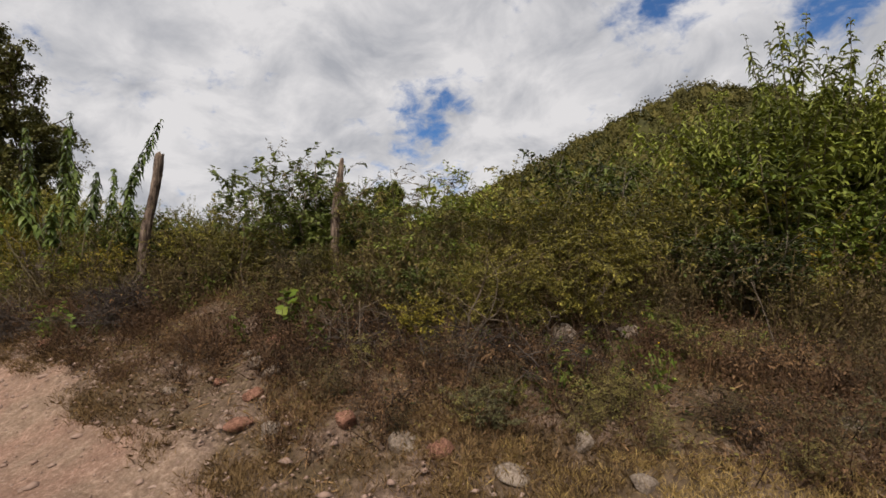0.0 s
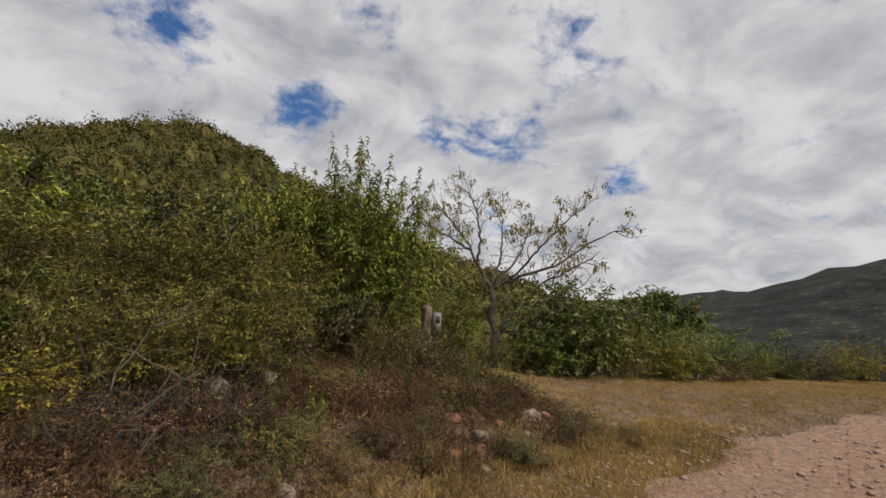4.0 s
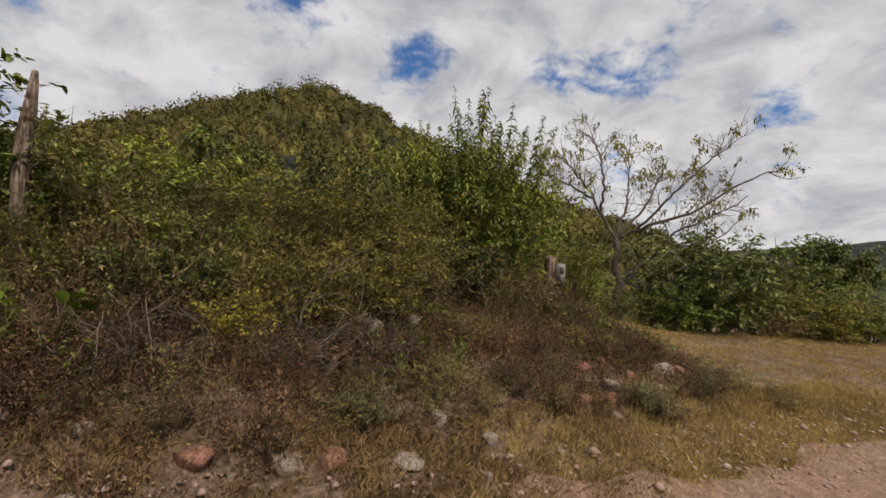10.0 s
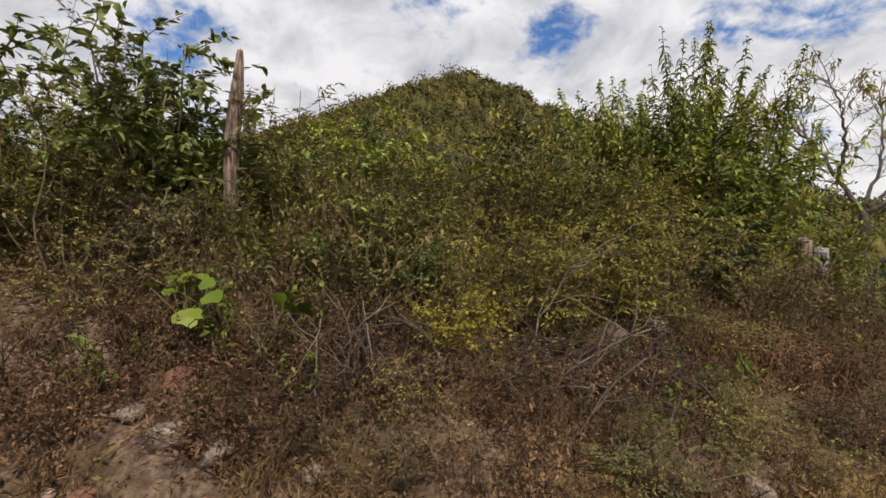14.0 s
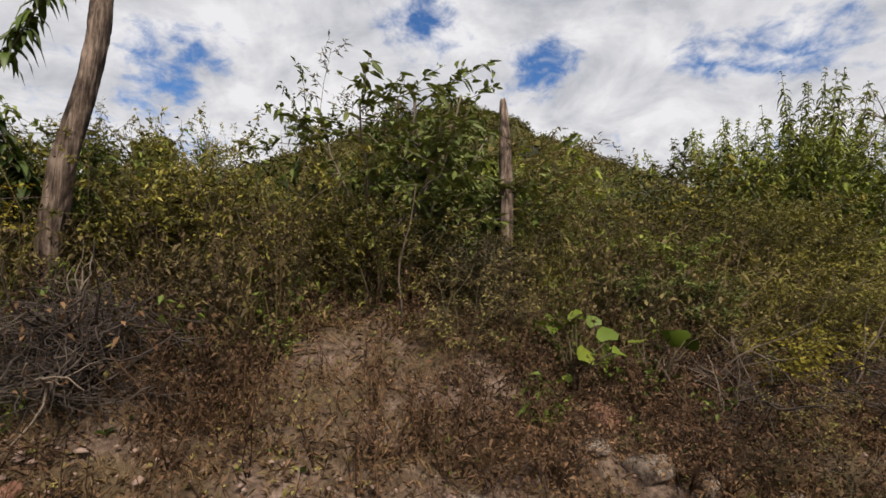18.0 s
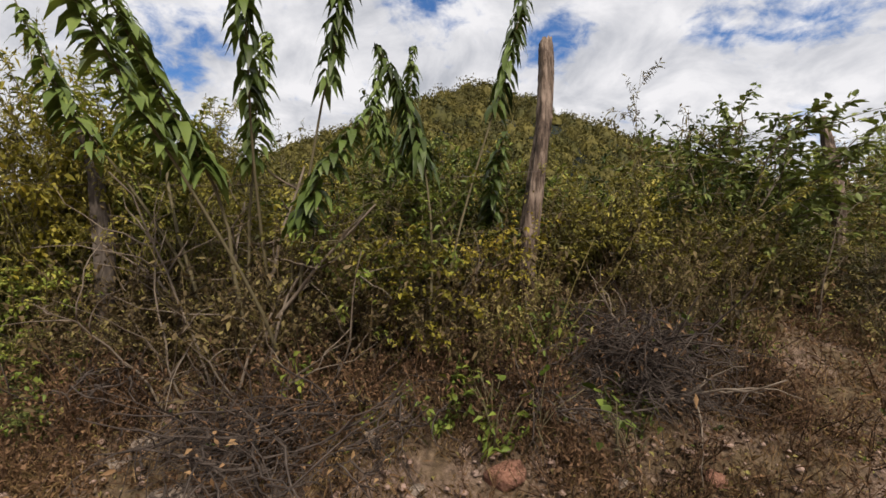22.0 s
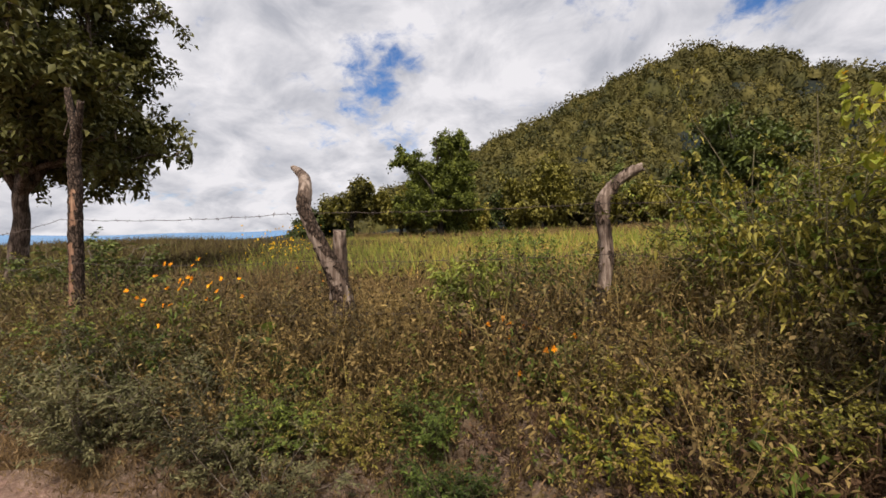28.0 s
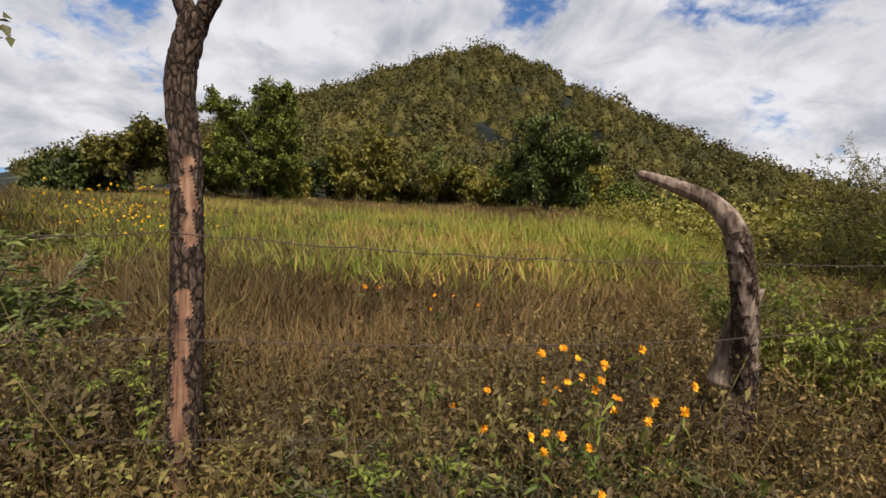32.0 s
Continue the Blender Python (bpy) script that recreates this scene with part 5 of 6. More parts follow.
def sparse_tree():
    """A crooked low-forked tree: bare spreading limbs, fine twigs, a few leaf tufts at the tips."""
    global rng
    keep, rng = rng, np.random.default_rng(32)
    x, y = 9.0, 13.4
    root = tagged(new("tree"), "sparse crooked tree with bare grey twigs and few yellow-green leaves", "tree", "trees")
    z0 = float(land(x, y))
    root.location = (x, y, z0)
    up = 2.09 - z0

    def at(r, u, d=0.0):
        return np.array((r * 0.906 + d * 0.42, -r * 0.42 + d * 0.906, u + up))

    wood, P, D = [], [], []
    trunk = [at(0.12, -up - 0.3), at(0.10, -1.7), at(0.16, -1.30), at(0.0, -0.85), at(0.06, -0.4), at(0, 0)]
    part("trunk", log_tube(trunk, (0.17, 0.14, 0.13, 0.10, 0.095, 0.09), 10, 0.12, 5, 5), M_TRUNK, root, smooth=True)
    limbs = (
        (0.062, at(0, 0), at(-0.45, 0.75), at(-1.0, 1.75, 0.2), at(-1.75, 2.6, 0.4)),
        (0.045, at(-0.45, 0.75), at(-0.4, 1.5, -0.3), at(-0.5, 2.3, -0.5), at(-0.75, 2.9, -0.6)),
        (0.040, at(-0.7, 1.2), at(-1.3, 1.5, -0.4), at(-1.9, 1.75, -0.7), at(-2.3, 2.0, -0.9)),
        (0.045, at(0, 0.05), at(0.25, 0.9, 0.4), at(0.35, 1.8, 0.8), at(0.3, 2.75, 1.0)),
        (0.060, at(0, 0), at(0.9, 0.40), at(2.1, 0.85, 0.3), at(3.2, 1.65, 0.4), at(4.15, 2.05, 0.4)),
        (0.042, at(0.5, 0.2), at(1.2, 1.0, -0.4), at(1.9, 1.8, -0.8), at(2.6, 2.35, -1.0)),
        (0.042, at(0.1, 0.1), at(0.8, 1.0, 0.5), at(1.2, 1.9, 0.9), at(1.5, 2.6, 1.2)),
        (0.060, at(0.16, -1.30), at(0.75, -0.65), at(1.4, -0.35, 0.2), at(2.1, -0.35, 0.4), at(2.9, 0.3, 0.5)),
        (0.035, at(1.0, -0.5), at(1.5, 0.2, -0.5), at(2.3, 0.6, -0.9), at(3.0, 1.1, -1.1)),
    )
    for r0, *pts in limbs:
        pts = np.array(pts)
        t = np.linspace(0, len(pts) - 1, 22)
        i = np.clip(t.astype(int), 0, len(pts) - 2)
        f = (t - i)[:, None]
        p0, p1, p2, p3 = (pts[np.clip(i + k, 0, len(pts) - 1)] for k in (-1, 0, 1, 2))
        c = 0.5 * (2 * p1 + (p2 - p0) * f + (2 * p0 - 5 * p1 + 4 * p2 - p3) * f ** 2 + (3 * p1 - p0 - 3 * p2 + p3) * f ** 3)
        c[1:-1] += rng.normal(size=(20, 3)) * 0.025
        part("limb", tube(c, np.linspace(r0, r0 * 0.22, 22), 7), M_TRUNK, root, smooth=True)
        for _ in range(17):
            j = int(rng.integers(6, 21))
            w = wander(c[j], unit(c[j + 1] - c[j]) + rng.normal(size=3) * 0.7 + (0, 0, 0.35), rng.uniform(0.45, 1.15), 6, 0.2, 0.03)
            wood.append(tube(w, np.linspace(r0 * 0.28, r0 * 0.10, 7), 4))
            leafy = rng.uniform() < 0.5
            for _ in range(5):
                k = int(rng.integers(2, 6))
                v = wander(w[k], unit(w[k + 1] - w[k]) + rng.normal(size=3) * 0.8 + (0, 0, 0.2), rng.uniform(0.18, 0.5), 4, 0.25, 0.02)
                wood.append(tube(v, np.linspace(0.006, 0.0025, 5), 3))
                if leafy and rng.uniform() < 0.6:
                    m = 12
                    P.append(v[-1] + rng.normal(size=(m, 3)) * 0.06)
                    D.append(rng.normal(size=(m, 3)) + (0, 0, -0.5))
    tagged(part("branchwork", join(*wood), M_TWIG, root), "bare pale grey twigs", kind="stuff")
    P, D = np.concatenate(P), np.concatenate(D)
    part("foliage", blades(P, D, rng.uniform(0.07, 0.14, len(P)), 0.045, 0.2, 0.5), M_YELLOW, root, "yellow-green leaf tufts")
    rng = keep


sparse_tree()
tree("tree", "tall round-topped bright green tree at the edge of the field", -29.5, 29.5, 9.0, 3.7, 2.2, 0.3, M_FRESH, M_TRUNK, 19, 14, 52, 0.19, 0.12, (0, 0), 0.03, 6, 0.05, 23, None, False)
tree("tree", "olive spreading tree at the edge of the field", -24.0, 38.0, 6.0, 3.8, 2.0, 0.25, M_OLIVE, M_TRUNK, 9, 9, 22, 0.34, 0.20, (0, 0), 0.05, 6, 0.05, 24, None, False)
tree("tree", "small olive tree beyond the field", -38.5, 28.0, 6.2, 2.8, 2.4, 0.22, M_OLIVE, M_TRUNK, 8, 9, 22, 0.32, 0.19, (0, 0), 0.05, 6, 0.05, 25, None, False)
tree("tree", "bushy olive tree beyond the field", -35.0, 31.0, 4.4, 3.2, 1.2, 0.2, M_OLIVE, M_TRUNK, 9, 9, 24, 0.32, 0.19, (0, 0), 0.03, 6, 0.0, 26, None, False)
tree("tree", "low dark tree beyond the field", -41.5, 26.5, 3.4, 3.0, 0.8, 0.2, M_DARK, M_TRUNK, 9, 9, 24, 0.32, 0.19, (0, 0), 0.03, 6, 0.0, 27, None, False)
tree("tree", "olive tree at the foot of the hill", -31.0, 34.0, 4.2, 3.0, 1.0, 0.2, M_OLIVE, M_TRUNK, 9, 9, 22, 0.32, 0.19, (0, 0), 0.03, 6, 0.0, 28, None, False)
tree("tree", "lone dark tree on the slope above the valley", 41.5, 38.0, 7.2, 4.0, 1.6, 0.22, M_DARK, M_TRUNK, 11, 10, 20, 0.30, 0.18, (0, 0), 0.05, 6, 0.0, 29, -2.6, False)

tree("tree", "large dark rounded tree standing before the hill", -8.8, 31.0, 8.2, 3.0, 1.6, 0.24, M_DARK, M_TRUNK, 12, 11, 30, 0.26, 0.15, (0, 0), 0.03, 6, 0.0, 41, None, False)

for x, y, h, r, mat, lab in ((-21.5, 41.0, 5.5, 3.4, M_OLIVE, "olive-green tree at the foot of the hill"), (-17.5, 43.0, 4.6, 3.0, M_YELLOW, "yellow-leaved tree at the foot of the hill"), (-13.5, 42.0, 5.4, 3.4, M_OLIVE, "olive-green tree at the foot of the hill"), (-9.0, 41.0, 6.4, 3.6, M_DARK, "dark green tree at the foot of the hill"), (-5.0, 40.0, 4.4, 3.0, M_OLIVE, "olive-green tree at the foot of the hill"), (-1.0, 38.0, 5.0, 3.2, M_GREEN, "green tree at the foot of the hill"), (-19.0, 46.5, 6.6, 3.6, M_DARK, "dark green tree at the foot of the hill"), (3.5, 34.0, 4.4, 3.0, M_OLIVE, "olive-green tree at the foot of the hill"), (-11.0, 47.0, 6.0, 3.6, M_GREEN, "green tree at the foot of the hill"), (-28.5, 40.0, 5.0, 3.2, M_DARK, "dark green tree at the foot of the hill")):
    tree("tree", lab, x, y, h, r, 1.0, 0.18, mat, M_TRUNK, 8, 8, 22, 0.28, 0.17, (0, 0), 0.04, 5, 0.0, int(60 + abs(x * 3)), None, False)

# ---- scrub on the hill: too many to count ----


def clump(n, leaf, seed, tall=1.0, core=True):
    """A rounded crown: leaves that lie along an uneven dome, over a dark leafy core."""
    global rng
    g = np.random.default_rng(seed)
    keep, rng = rng, g
    d = unit(g.normal(size=(n, 3)))
    d[:, 2] = np.abs(d[:, 2])
    lump = lambda v: 0.80 + 0.16 * np.sin(v[:, :1] * 4 + seed) * np.cos(v[:, 1:2] * 4 - seed) + 0.10 * np.sin(v[:, 2:] * 7 + v[:, :1] * 5)
    c = d * lump(d) * g.uniform(0.80 if core else 0.55, 1.10, (n, 1)) * (1, 1, tall) + (0, 0, 0.1)
    along = unit(np.array((0, 0, 1.0)) - d * d[:, 2:] + g.normal(size=(n, 3)) * 0.45)
    r = blades(c, along, leaf * g.uniform(0.6, 1.3, n), leaf * 0.7, 0.1, 0.1)
    if not core:
        rng = keep
        return r
    bm = bmesh.new()
    bmesh.ops.create_icosphere(bm, subdivisions=1, radius=1.0)
    V = np.array([v.co for v in bm.verts])
    F = np.array([[v.index for v in f.verts] for f in bm.faces if f.calc_center_median().z > -0.25])
    bm.free()
    rng = keep
    return join(r, (V * lump(V) * 0.80 * (1, 1, tall) + (0, 0, 0.1), F))


def hill_scrub():
    n = 4200
    a, r = rng.uniform(0, 2 * np.pi, n), 112 * np.sqrt(rng.uniform(0, 1, n))
    x, y = HILL[0] + r * np.cos(a), HILL[1] + r * np.sin(a) / 1.42
    ok = y < HILL[1] + 12
    x, y = x[ok], y[ok]
    s = np.exp(rng.normal(0.85, 0.36, len(x)))
    low = scatter([clump(165, 0.17, k, t) for k, t in ((1, 1.0), (2, 1.3), (3, 0.85), (4, 1.15))], np.stack((x, y, land(x, y) - 0.3), 1), np.clip(s, 0.9, 4.2))
    pick = rng.choice(len(x), 900, replace=False)
    high = scatter([clump(150, 0.20, k, t) for k, t in ((5, 1.2), (6, 1.45), (7, 1.1))], np.stack((x, y, land(x, y) + 0.5), 1)[pick], np.exp(rng.normal(0.75, 0.25, 900)))
    crest = rng.choice(np.nonzero(np.hypot(x - HILL[0], (y - HILL[1]) * 1.42) < 17)[0], 70)
    top = scatter([clump(150, 0.20, k, t) for k, t in ((8, 1.2), (9, 1.0))], np.stack((x, y, land(x, y) + 0.4), 1)[crest], np.exp(rng.normal(0.55, 0.25, 70)))
    return low, join(high, top)


low, high = hill_scrub()
tagged(part("hill_trees", high, M_HILLTREE), "darker olive-green trees scattered over the hill", "trees", kind="stuff")
tagged(part("hill_scrub", low, M_HILL), "dense olive and brown scrub covering the conical hill", "scrub", kind="stuff")


def near_scrub():
    """Thickets between the fence and the foot of the hill."""
    n = 760
    x, y = rng.uniform(-6, 9, n), rng.uniform(10, 34, n)
    ok = y > np.interp(x, FX, FY) + 5.5 + 0.5 * np.clip(-x, 0, 9)
    x, y = x[ok], y[ok]
    s = np.exp(rng.normal(-0.12, 0.3, len(x)))
    return scatter([clump(210, 0.12, k, t, False) for k, t in ((11, 1.3), (12, 1.6), (13, 1.1))], np.stack((x, y, land(x, y) - 0.1), 1), s)


tagged(part("thicket", near_scrub(), M_OLIVE), "tangled olive thicket between the fence and the hill", "thicket", kind="stuff")


def valley_scrub():
    n = 1600
    d, a = 18 + 260 * rng.uniform(0, 1, n) ** 1.6, np.radians(rng.uniform(15, 110, n))
    x, y = d * np.sin(a), d * np.cos(a)
    ok = (y > 17) | (x > 40)
    x, y = x[ok], y[ok]
    return scatter([clump(40, 0.30, k, 1.0) for k in (21, 22, 23)], np.stack((x, y, land(x, y) - 0.2), 1), np.exp(rng.normal(0.1, 0.4, len(x))))


tagged(part("valley_scrub", valley_scrub(), M_HILL), "dark scrub on the slope falling to the valley", "scrub", kind="stuff")

# ---- weeds, grass and litter ----


def weed(seed, h, leaves, leaf, width, stems=3, spread=0.35):
    global rng
    keep, rng = rng, np.random.default_rng(seed)
    S, P, D = [], [], []
    for _ in range(stems):
        d = rng.normal(size=3) * (spread, spread, 0.1) + (0, 0, 1)
        w = wander((0, 0, -0.03), d, h * rng.uniform(0.6, 1.0), 3, 0.22)
        S.append(tube(w, np.linspace(0.0032, 0.0012, 4), 3))
        c = rng.uniform(0.1, 1, leaves) * 2.99
        j = c.astype(int)
        P.append(w[j] + (w[j + 1] - w[j]) * (c - j)[:, None])
        D.append(rng.normal(size=(leaves, 3)) + (0, 0, 0.3))
    P, D = np.concatenate(P), np.concatenate(D)
    s = rng.uniform(0.5, 1.3, len(P))
    r = join(join(*S), blades(P + rng.normal(size=P.shape) * 0.02, D, leaf * s, width * s))
    rng = keep
    return r


def tuft(seed, n, h, w, spread):
    global rng
    keep, rng = rng, np.random.default_rng(seed)
    P = rng.normal(size=(n, 3)) * (spread, spread, 0)
    D = rng.normal(size=(n, 3)) * (0.45, 0.45, 0) + (0, 0, 1)
    r = blades(P, D, h * rng.uniform(0.5, 1.1, n), w, 0.1, rng.uniform(0, 0.5, (n, 1)))
    rng = keep
    return r


def patchy(p, level=0.0, s=1.5, k=0):
    """Keeps what falls into patches."""
    v = wave(p[:, 0], p[:, 1], s, k) + 0.5 * wave(p[:, 0], p[:, 1], s * 2.3, k + 1) + rng.normal(size=len(p)) * 0.25
    return p[(v > level) & (~bare(p[:, 0], p[:, 1]) | (rng.uniform(0, 1, len(p)) < 0.3))]


def on_bank(n, x0, x1, t0, t1, power=1.0):
    """Places between the road's edge (0) and the fence (1)."""
    x = rng.uniform(x0, x1, n)
    ye, yf = np.interp(x, EX, EY), np.interp(x, FX, FY)
    low = np.where(t0 > 0, 0.14, 0.0) * smooth((x - 2.0) / 1.2) * smooth((8 - x) / 2)
    y = ye + (yf - ye) * (low + (1 - low) * (t0 + (t1 - t0) * rng.uniform(0, 1, n) ** power))
    return np.stack((x, y, land(x, y)), 1)


W_DRY = [weed(k, 0.34, 18, 0.026, 0.010, 3, 0.6) for k in range(40, 46)]
W_TALL = [weed(k, 0.70, 24, 0.036, 0.015, 4, 0.3) for k in range(50, 55)]
W_GREEN = [weed(k, 0.30, 16, 0.048, 0.022, 4, 0.5) for k in range(60, 65)]
p = patchy(np.concatenate((on_bank(3300, -8, 6.3, 0.35, 1.2, 0.9), on_bank(3000, -8, 6.3, 0.08, 0.6), on_bank(1200, -16, -8, 0.35, 1.5))), -0.55)
tagged(part("dry_weeds", scatter(W_DRY, p, rng.uniform(0.5, 1.3, len(p)), 0.15), M_DRY), "brown dry weeds covering the bank", "weeds", kind="stuff")
p = patchy(np.concatenate((on_bank(1900, -7, 6.0, 0.6, 1.35), on_bank(1100, -14, -7, 0.6, 1.8))), -0.2, 1.3, 4)
tagged(part("tall_weeds", scatter(W_TALL, p, rng.uniform(0.6, 1.4, len(p)), 0.15), M_WEED), "waist-high olive and brown weeds under the bushes", "weeds", kind="stuff")
p = patchy(np.concatenate((on_bank(600, -8, 6.5, 0.3, 1.0), on_bank(700, -16, -8, 0.4, 1.7))), 0.0, 1.1, 7)
tagged(part("green_weeds", scatter(W_GREEN, p, rng.uniform(0.5, 1.3, len(p)), 0.15), M_GREEN), "low green weeds on the verge", "weeds", kind="stuff")

G_SHORT = [tuft(k, 22, 0.11, 0.0045, 0.07) for k in range(70, 75)]
p = patchy(np.concatenate((on_bank(7400, -6, 4.2, -0.06, 0.8, 1.2), on_bank(1500, 4.2, 7, 0.02, 0.8, 1.2), on_bank(2600, 0.8, 4.6, -0.05, 0.30), on_bank(2500, -16, -6, -0.1, 0.45))), -0.35, 1.9, 2)
tagged(part("dry_grass", scatter(G_SHORT, p, rng.uniform(0.35, 1.0, len(p)), 0.15), M_GRASS), "short straw-coloured dry grass along the road", "grass", kind="stuff")


p = on_bank(6000, 2.0, 8.5, -0.05, 0.27)
p = p[rng.uniform(2.0, 4.4, len(p)) < p[:, 0]]
p = p[~bare(p[:, 0], p[:, 1])]
tagged(part("verge_grass", scatter(G_SHORT, p, rng.uniform(0.25, 0.85, len(p)), 0.2), M_GOLD), "short golden straw between the weeds and the road", "grass", kind="stuff")


def turn_grass():
    n = 6500
    x = rng.uniform(5.2, 26, n)
    ye = np.interp(x, EX, EY)
    y = ye + rng.uniform(0.02, 1, n) * (np.interp(x, FX, FY) + 0.6 - ye)
    return scatter(G_SHORT, np.stack((x, y, land(x, y)), 1), rng.uniform(0.35, 1.1, n), 0.1)


tagged(part("verge_grass", turn_grass(), M_GOLD), "golden dry grass beside the turn of the road", "grass", kind="stuff")


def field():
    n = 15000
    y = 2.0 + 38 * rng.uniform(0, 1, n) ** 1.7
    x = -9 - (y * 1.25 + 4) * rng.uniform(-0.28, 1, n)
    ok = (y > np.interp(x, FX, FY) + 1.2) & (x < -6.5 + 0.02 * y)
    x, y = x[ok], y[ok]
    s = rng.uniform(0.7, 1.2, len(x)) * (0.75 + 0.02 * y)
    return x, y, s


fx, fy, fs = field()
green = (fy > 5) & (rng.uniform(0, 1, len(fx)) < np.interp(fy, (5, 8, 12, 17, 23, 30), (0.2, 0.5, 0.78, 0.62, 0.2, 0.04)))
G_FIELD = [tuft(k, 22, 0.62, 0.024, 0.26) for k in range(80, 85)]
G_SEED = [tuft(k, 32, 0.56, 0.007, 0.28) for k in range(90, 95)]
pos = np.stack((fx, fy, land(fx, fy)), 1)
tagged(part("field_grass", scatter(G_FIELD, pos[green], fs[green], 0.08), M_FIELD), "tall green grass filling the field", "grass", kind="stuff")
tagged(part("brown_grass", scatter(G_SEED, pos[~green], fs[~green], 0.08), M_STRAW), "reddish brown seeding grass in the field", "grass", kind="stuff")



def far_field():
    """Grass and weeds on the open ground beyond the large tree."""
    n = 3000
    x = -14 - 50 * rng.uniform(0, 1, n) ** 1.4
    y = rng.uniform(0.9, 16, n) + (-14 - x) * 0.12
    ok = y > np.interp(x, FX, FY) + 0.6
    x, y = x[ok], y[ok]
    return np.stack((x, y, land(x, y)), 1), 0.9 + 0.04 * (-14 - x)


p, sc = far_field()
tagged(part("meadow_grass", scatter(G_FIELD + G_SEED[:2], p, sc, 0.1), M_WEED), "olive and brown weeds on the open ground past the tree", "grass", kind="stuff")

# fallen leaves
p = on_bank(9000, -9, 6, 0.1, 1.1)
p = p[~bare(p[:, 0], p[:, 1])]
n = len(p)
p[:, 2] += 0.012
d = rng.normal(size=(n, 3)) * (1, 1, 0.25)
tagged(part("leaf_litter", blades(p, d, rng.uniform(0.018, 0.05, n), rng.uniform(0.009, 0.022, n), 0.2, 0.0), M_DRY), "fallen dry leaves littering the bank", "leaf litter", kind="stuff")


def ground_leaves(n, x0, x1, t0, t1, size):
    """Single small leaves and stems that stand up from the ground."""
    p = patchy(on_bank(n, x0, x1, t0, t1), -0.5, 1.7, 3)
    m = len(p)
    p[:, 2] += rng.uniform(0, 0.05, m)
    d = rng.normal(size=(m, 3)) * (1, 1, 0.5) + (0, 0, 0.35)
    s = rng.uniform(0.5, 1.4, m)
    return blades(p, d, size * s, size * (0.45 if size < 0.08 else 0.09) * s, 0.2, 0.2)


tagged(part("low_herbs", ground_leaves(26000, -8, 6.6, 0.12, 1.15, 0.032), M_WEED), "low olive and brown herbs carpeting the bank", "weeds", kind="stuff")
tagged(part("low_herbs", ground_leaves(12000, -17, -8, 0.2, 1.5, 0.045), M_WEED), "low olive and brown herbs carpeting the verge", "weeds", kind="stuff")
tagged(part("green_herbs", ground_leaves(9000, -16, 6.6, 0.25, 1.15, 0.042), M_GREEN), "small green herbs among the dry weeds", "weeds", kind="stuff")
tagged(part("dead_stems", ground_leaves(14000, -9, 6.6, 0.05, 1.1, 0.09), M_DRY), "broken dry stems lying in the weeds", "dry stems", kind="stuff")

p = np.concatenate((on_bank(900, -14, -7.4, 0.6, 2.6), on_bank(600, -13, -7.6, 0.3, 1.4)))
tagged(part("tan_weeds", scatter(W_TALL, p, rng.uniform(0.5, 1.1, len(p)), 0.15), M_GOLD), "tan seeding weeds along the open fence", "weeds", kind="stuff")

# ---- brush, stalks and flowers ----


def brush_pile(x, y, r, h, n, seed, label):
    """A heap of dead crossing branches."""
    global rng
    keep, rng = rng, np.random.default_rng(seed)
    root = tagged(new("brush_pile"), label, "brush pile", "dry brush")
    root.location = (x, y, float(land(x, y)))
    out = []
    for _ in range(n):
        a = rng.uniform(0, 2 * np.pi)
        s = rng.normal(size=3) * (r * 0.45, r * 0.45, 0) + (0, 0, rng.uniform(0, h * 0.7))
        w = wander(s, (np.cos(a), np.sin(a), rng.normal() * 0.45), rng.uniform(0.25, 1.0) * r * 1.3, 6, 0.22, -0.03)
        w[:, 2] = np.maximum(w[:, 2], 0.01)
        t = rng.uniform(0.002, 0.007)
        out.append(tube(w, np.linspace(t, t * 0.35, 7), 4))
        for _ in range(3):
            j = rng.integers(1, 5)
            v = wander(w[j], rng.normal(size=3), rng.uniform(0.08, 0.3), 3, 0.25)
            out.append(tube(v, np.linspace(t * 0.5, t * 0.2, 4), 3))
    part("branch", join(*out), M_BRUSH, root)
    m = n * 2 // 3
    p = rng.normal(size=(m, 3)) * (r * 0.5, r * 0.5, 0) + np.stack((np.zeros(m), np.zeros(m), rng.uniform(0.02, h * 0.8, m)), 1)
    tagged(part("dead_leaf", blades(p, rng.normal(size=(m, 3)), rng.uniform(0.02, 0.05, m), 0.018), M_DRY, root), kind="stuff")
    rng = keep


for x, y, r, h, n, s in ((-1.85, 2.86, 0.36, 0.50, 380, 1), (-2.3, 2.6, 0.30, 0.20, 45, 2), (-3.5, 2.1, 0.50, 0.30, 260, 3), (-4.5, 2.15, 0.35, 0.30, 50, 4), (1.9, 4.2, 0.45, 0.35, 60, 5), (2.5, 4.4, 0.4, 0.3, 45, 6), (1.2, 3.95, 0.4, 0.3, 45, 7), (-3.1, 2.3, 0.35, 0.2, 40, 8), (-5.6, 1.6, 0.35, 0.25, 40, 10)):
    brush_pile(x, y, r, h, n, s, "tangle of dead grey branches and dry leaves")


M_STALK = solid_mat("pale_dead_stalks", ((0.2, (0.055, 0.042, 0.032)), (0.5, (0.135, 0.106, 0.080)), (0.8, (0.27, 0.225, 0.175))), 14, 0.9, 0)


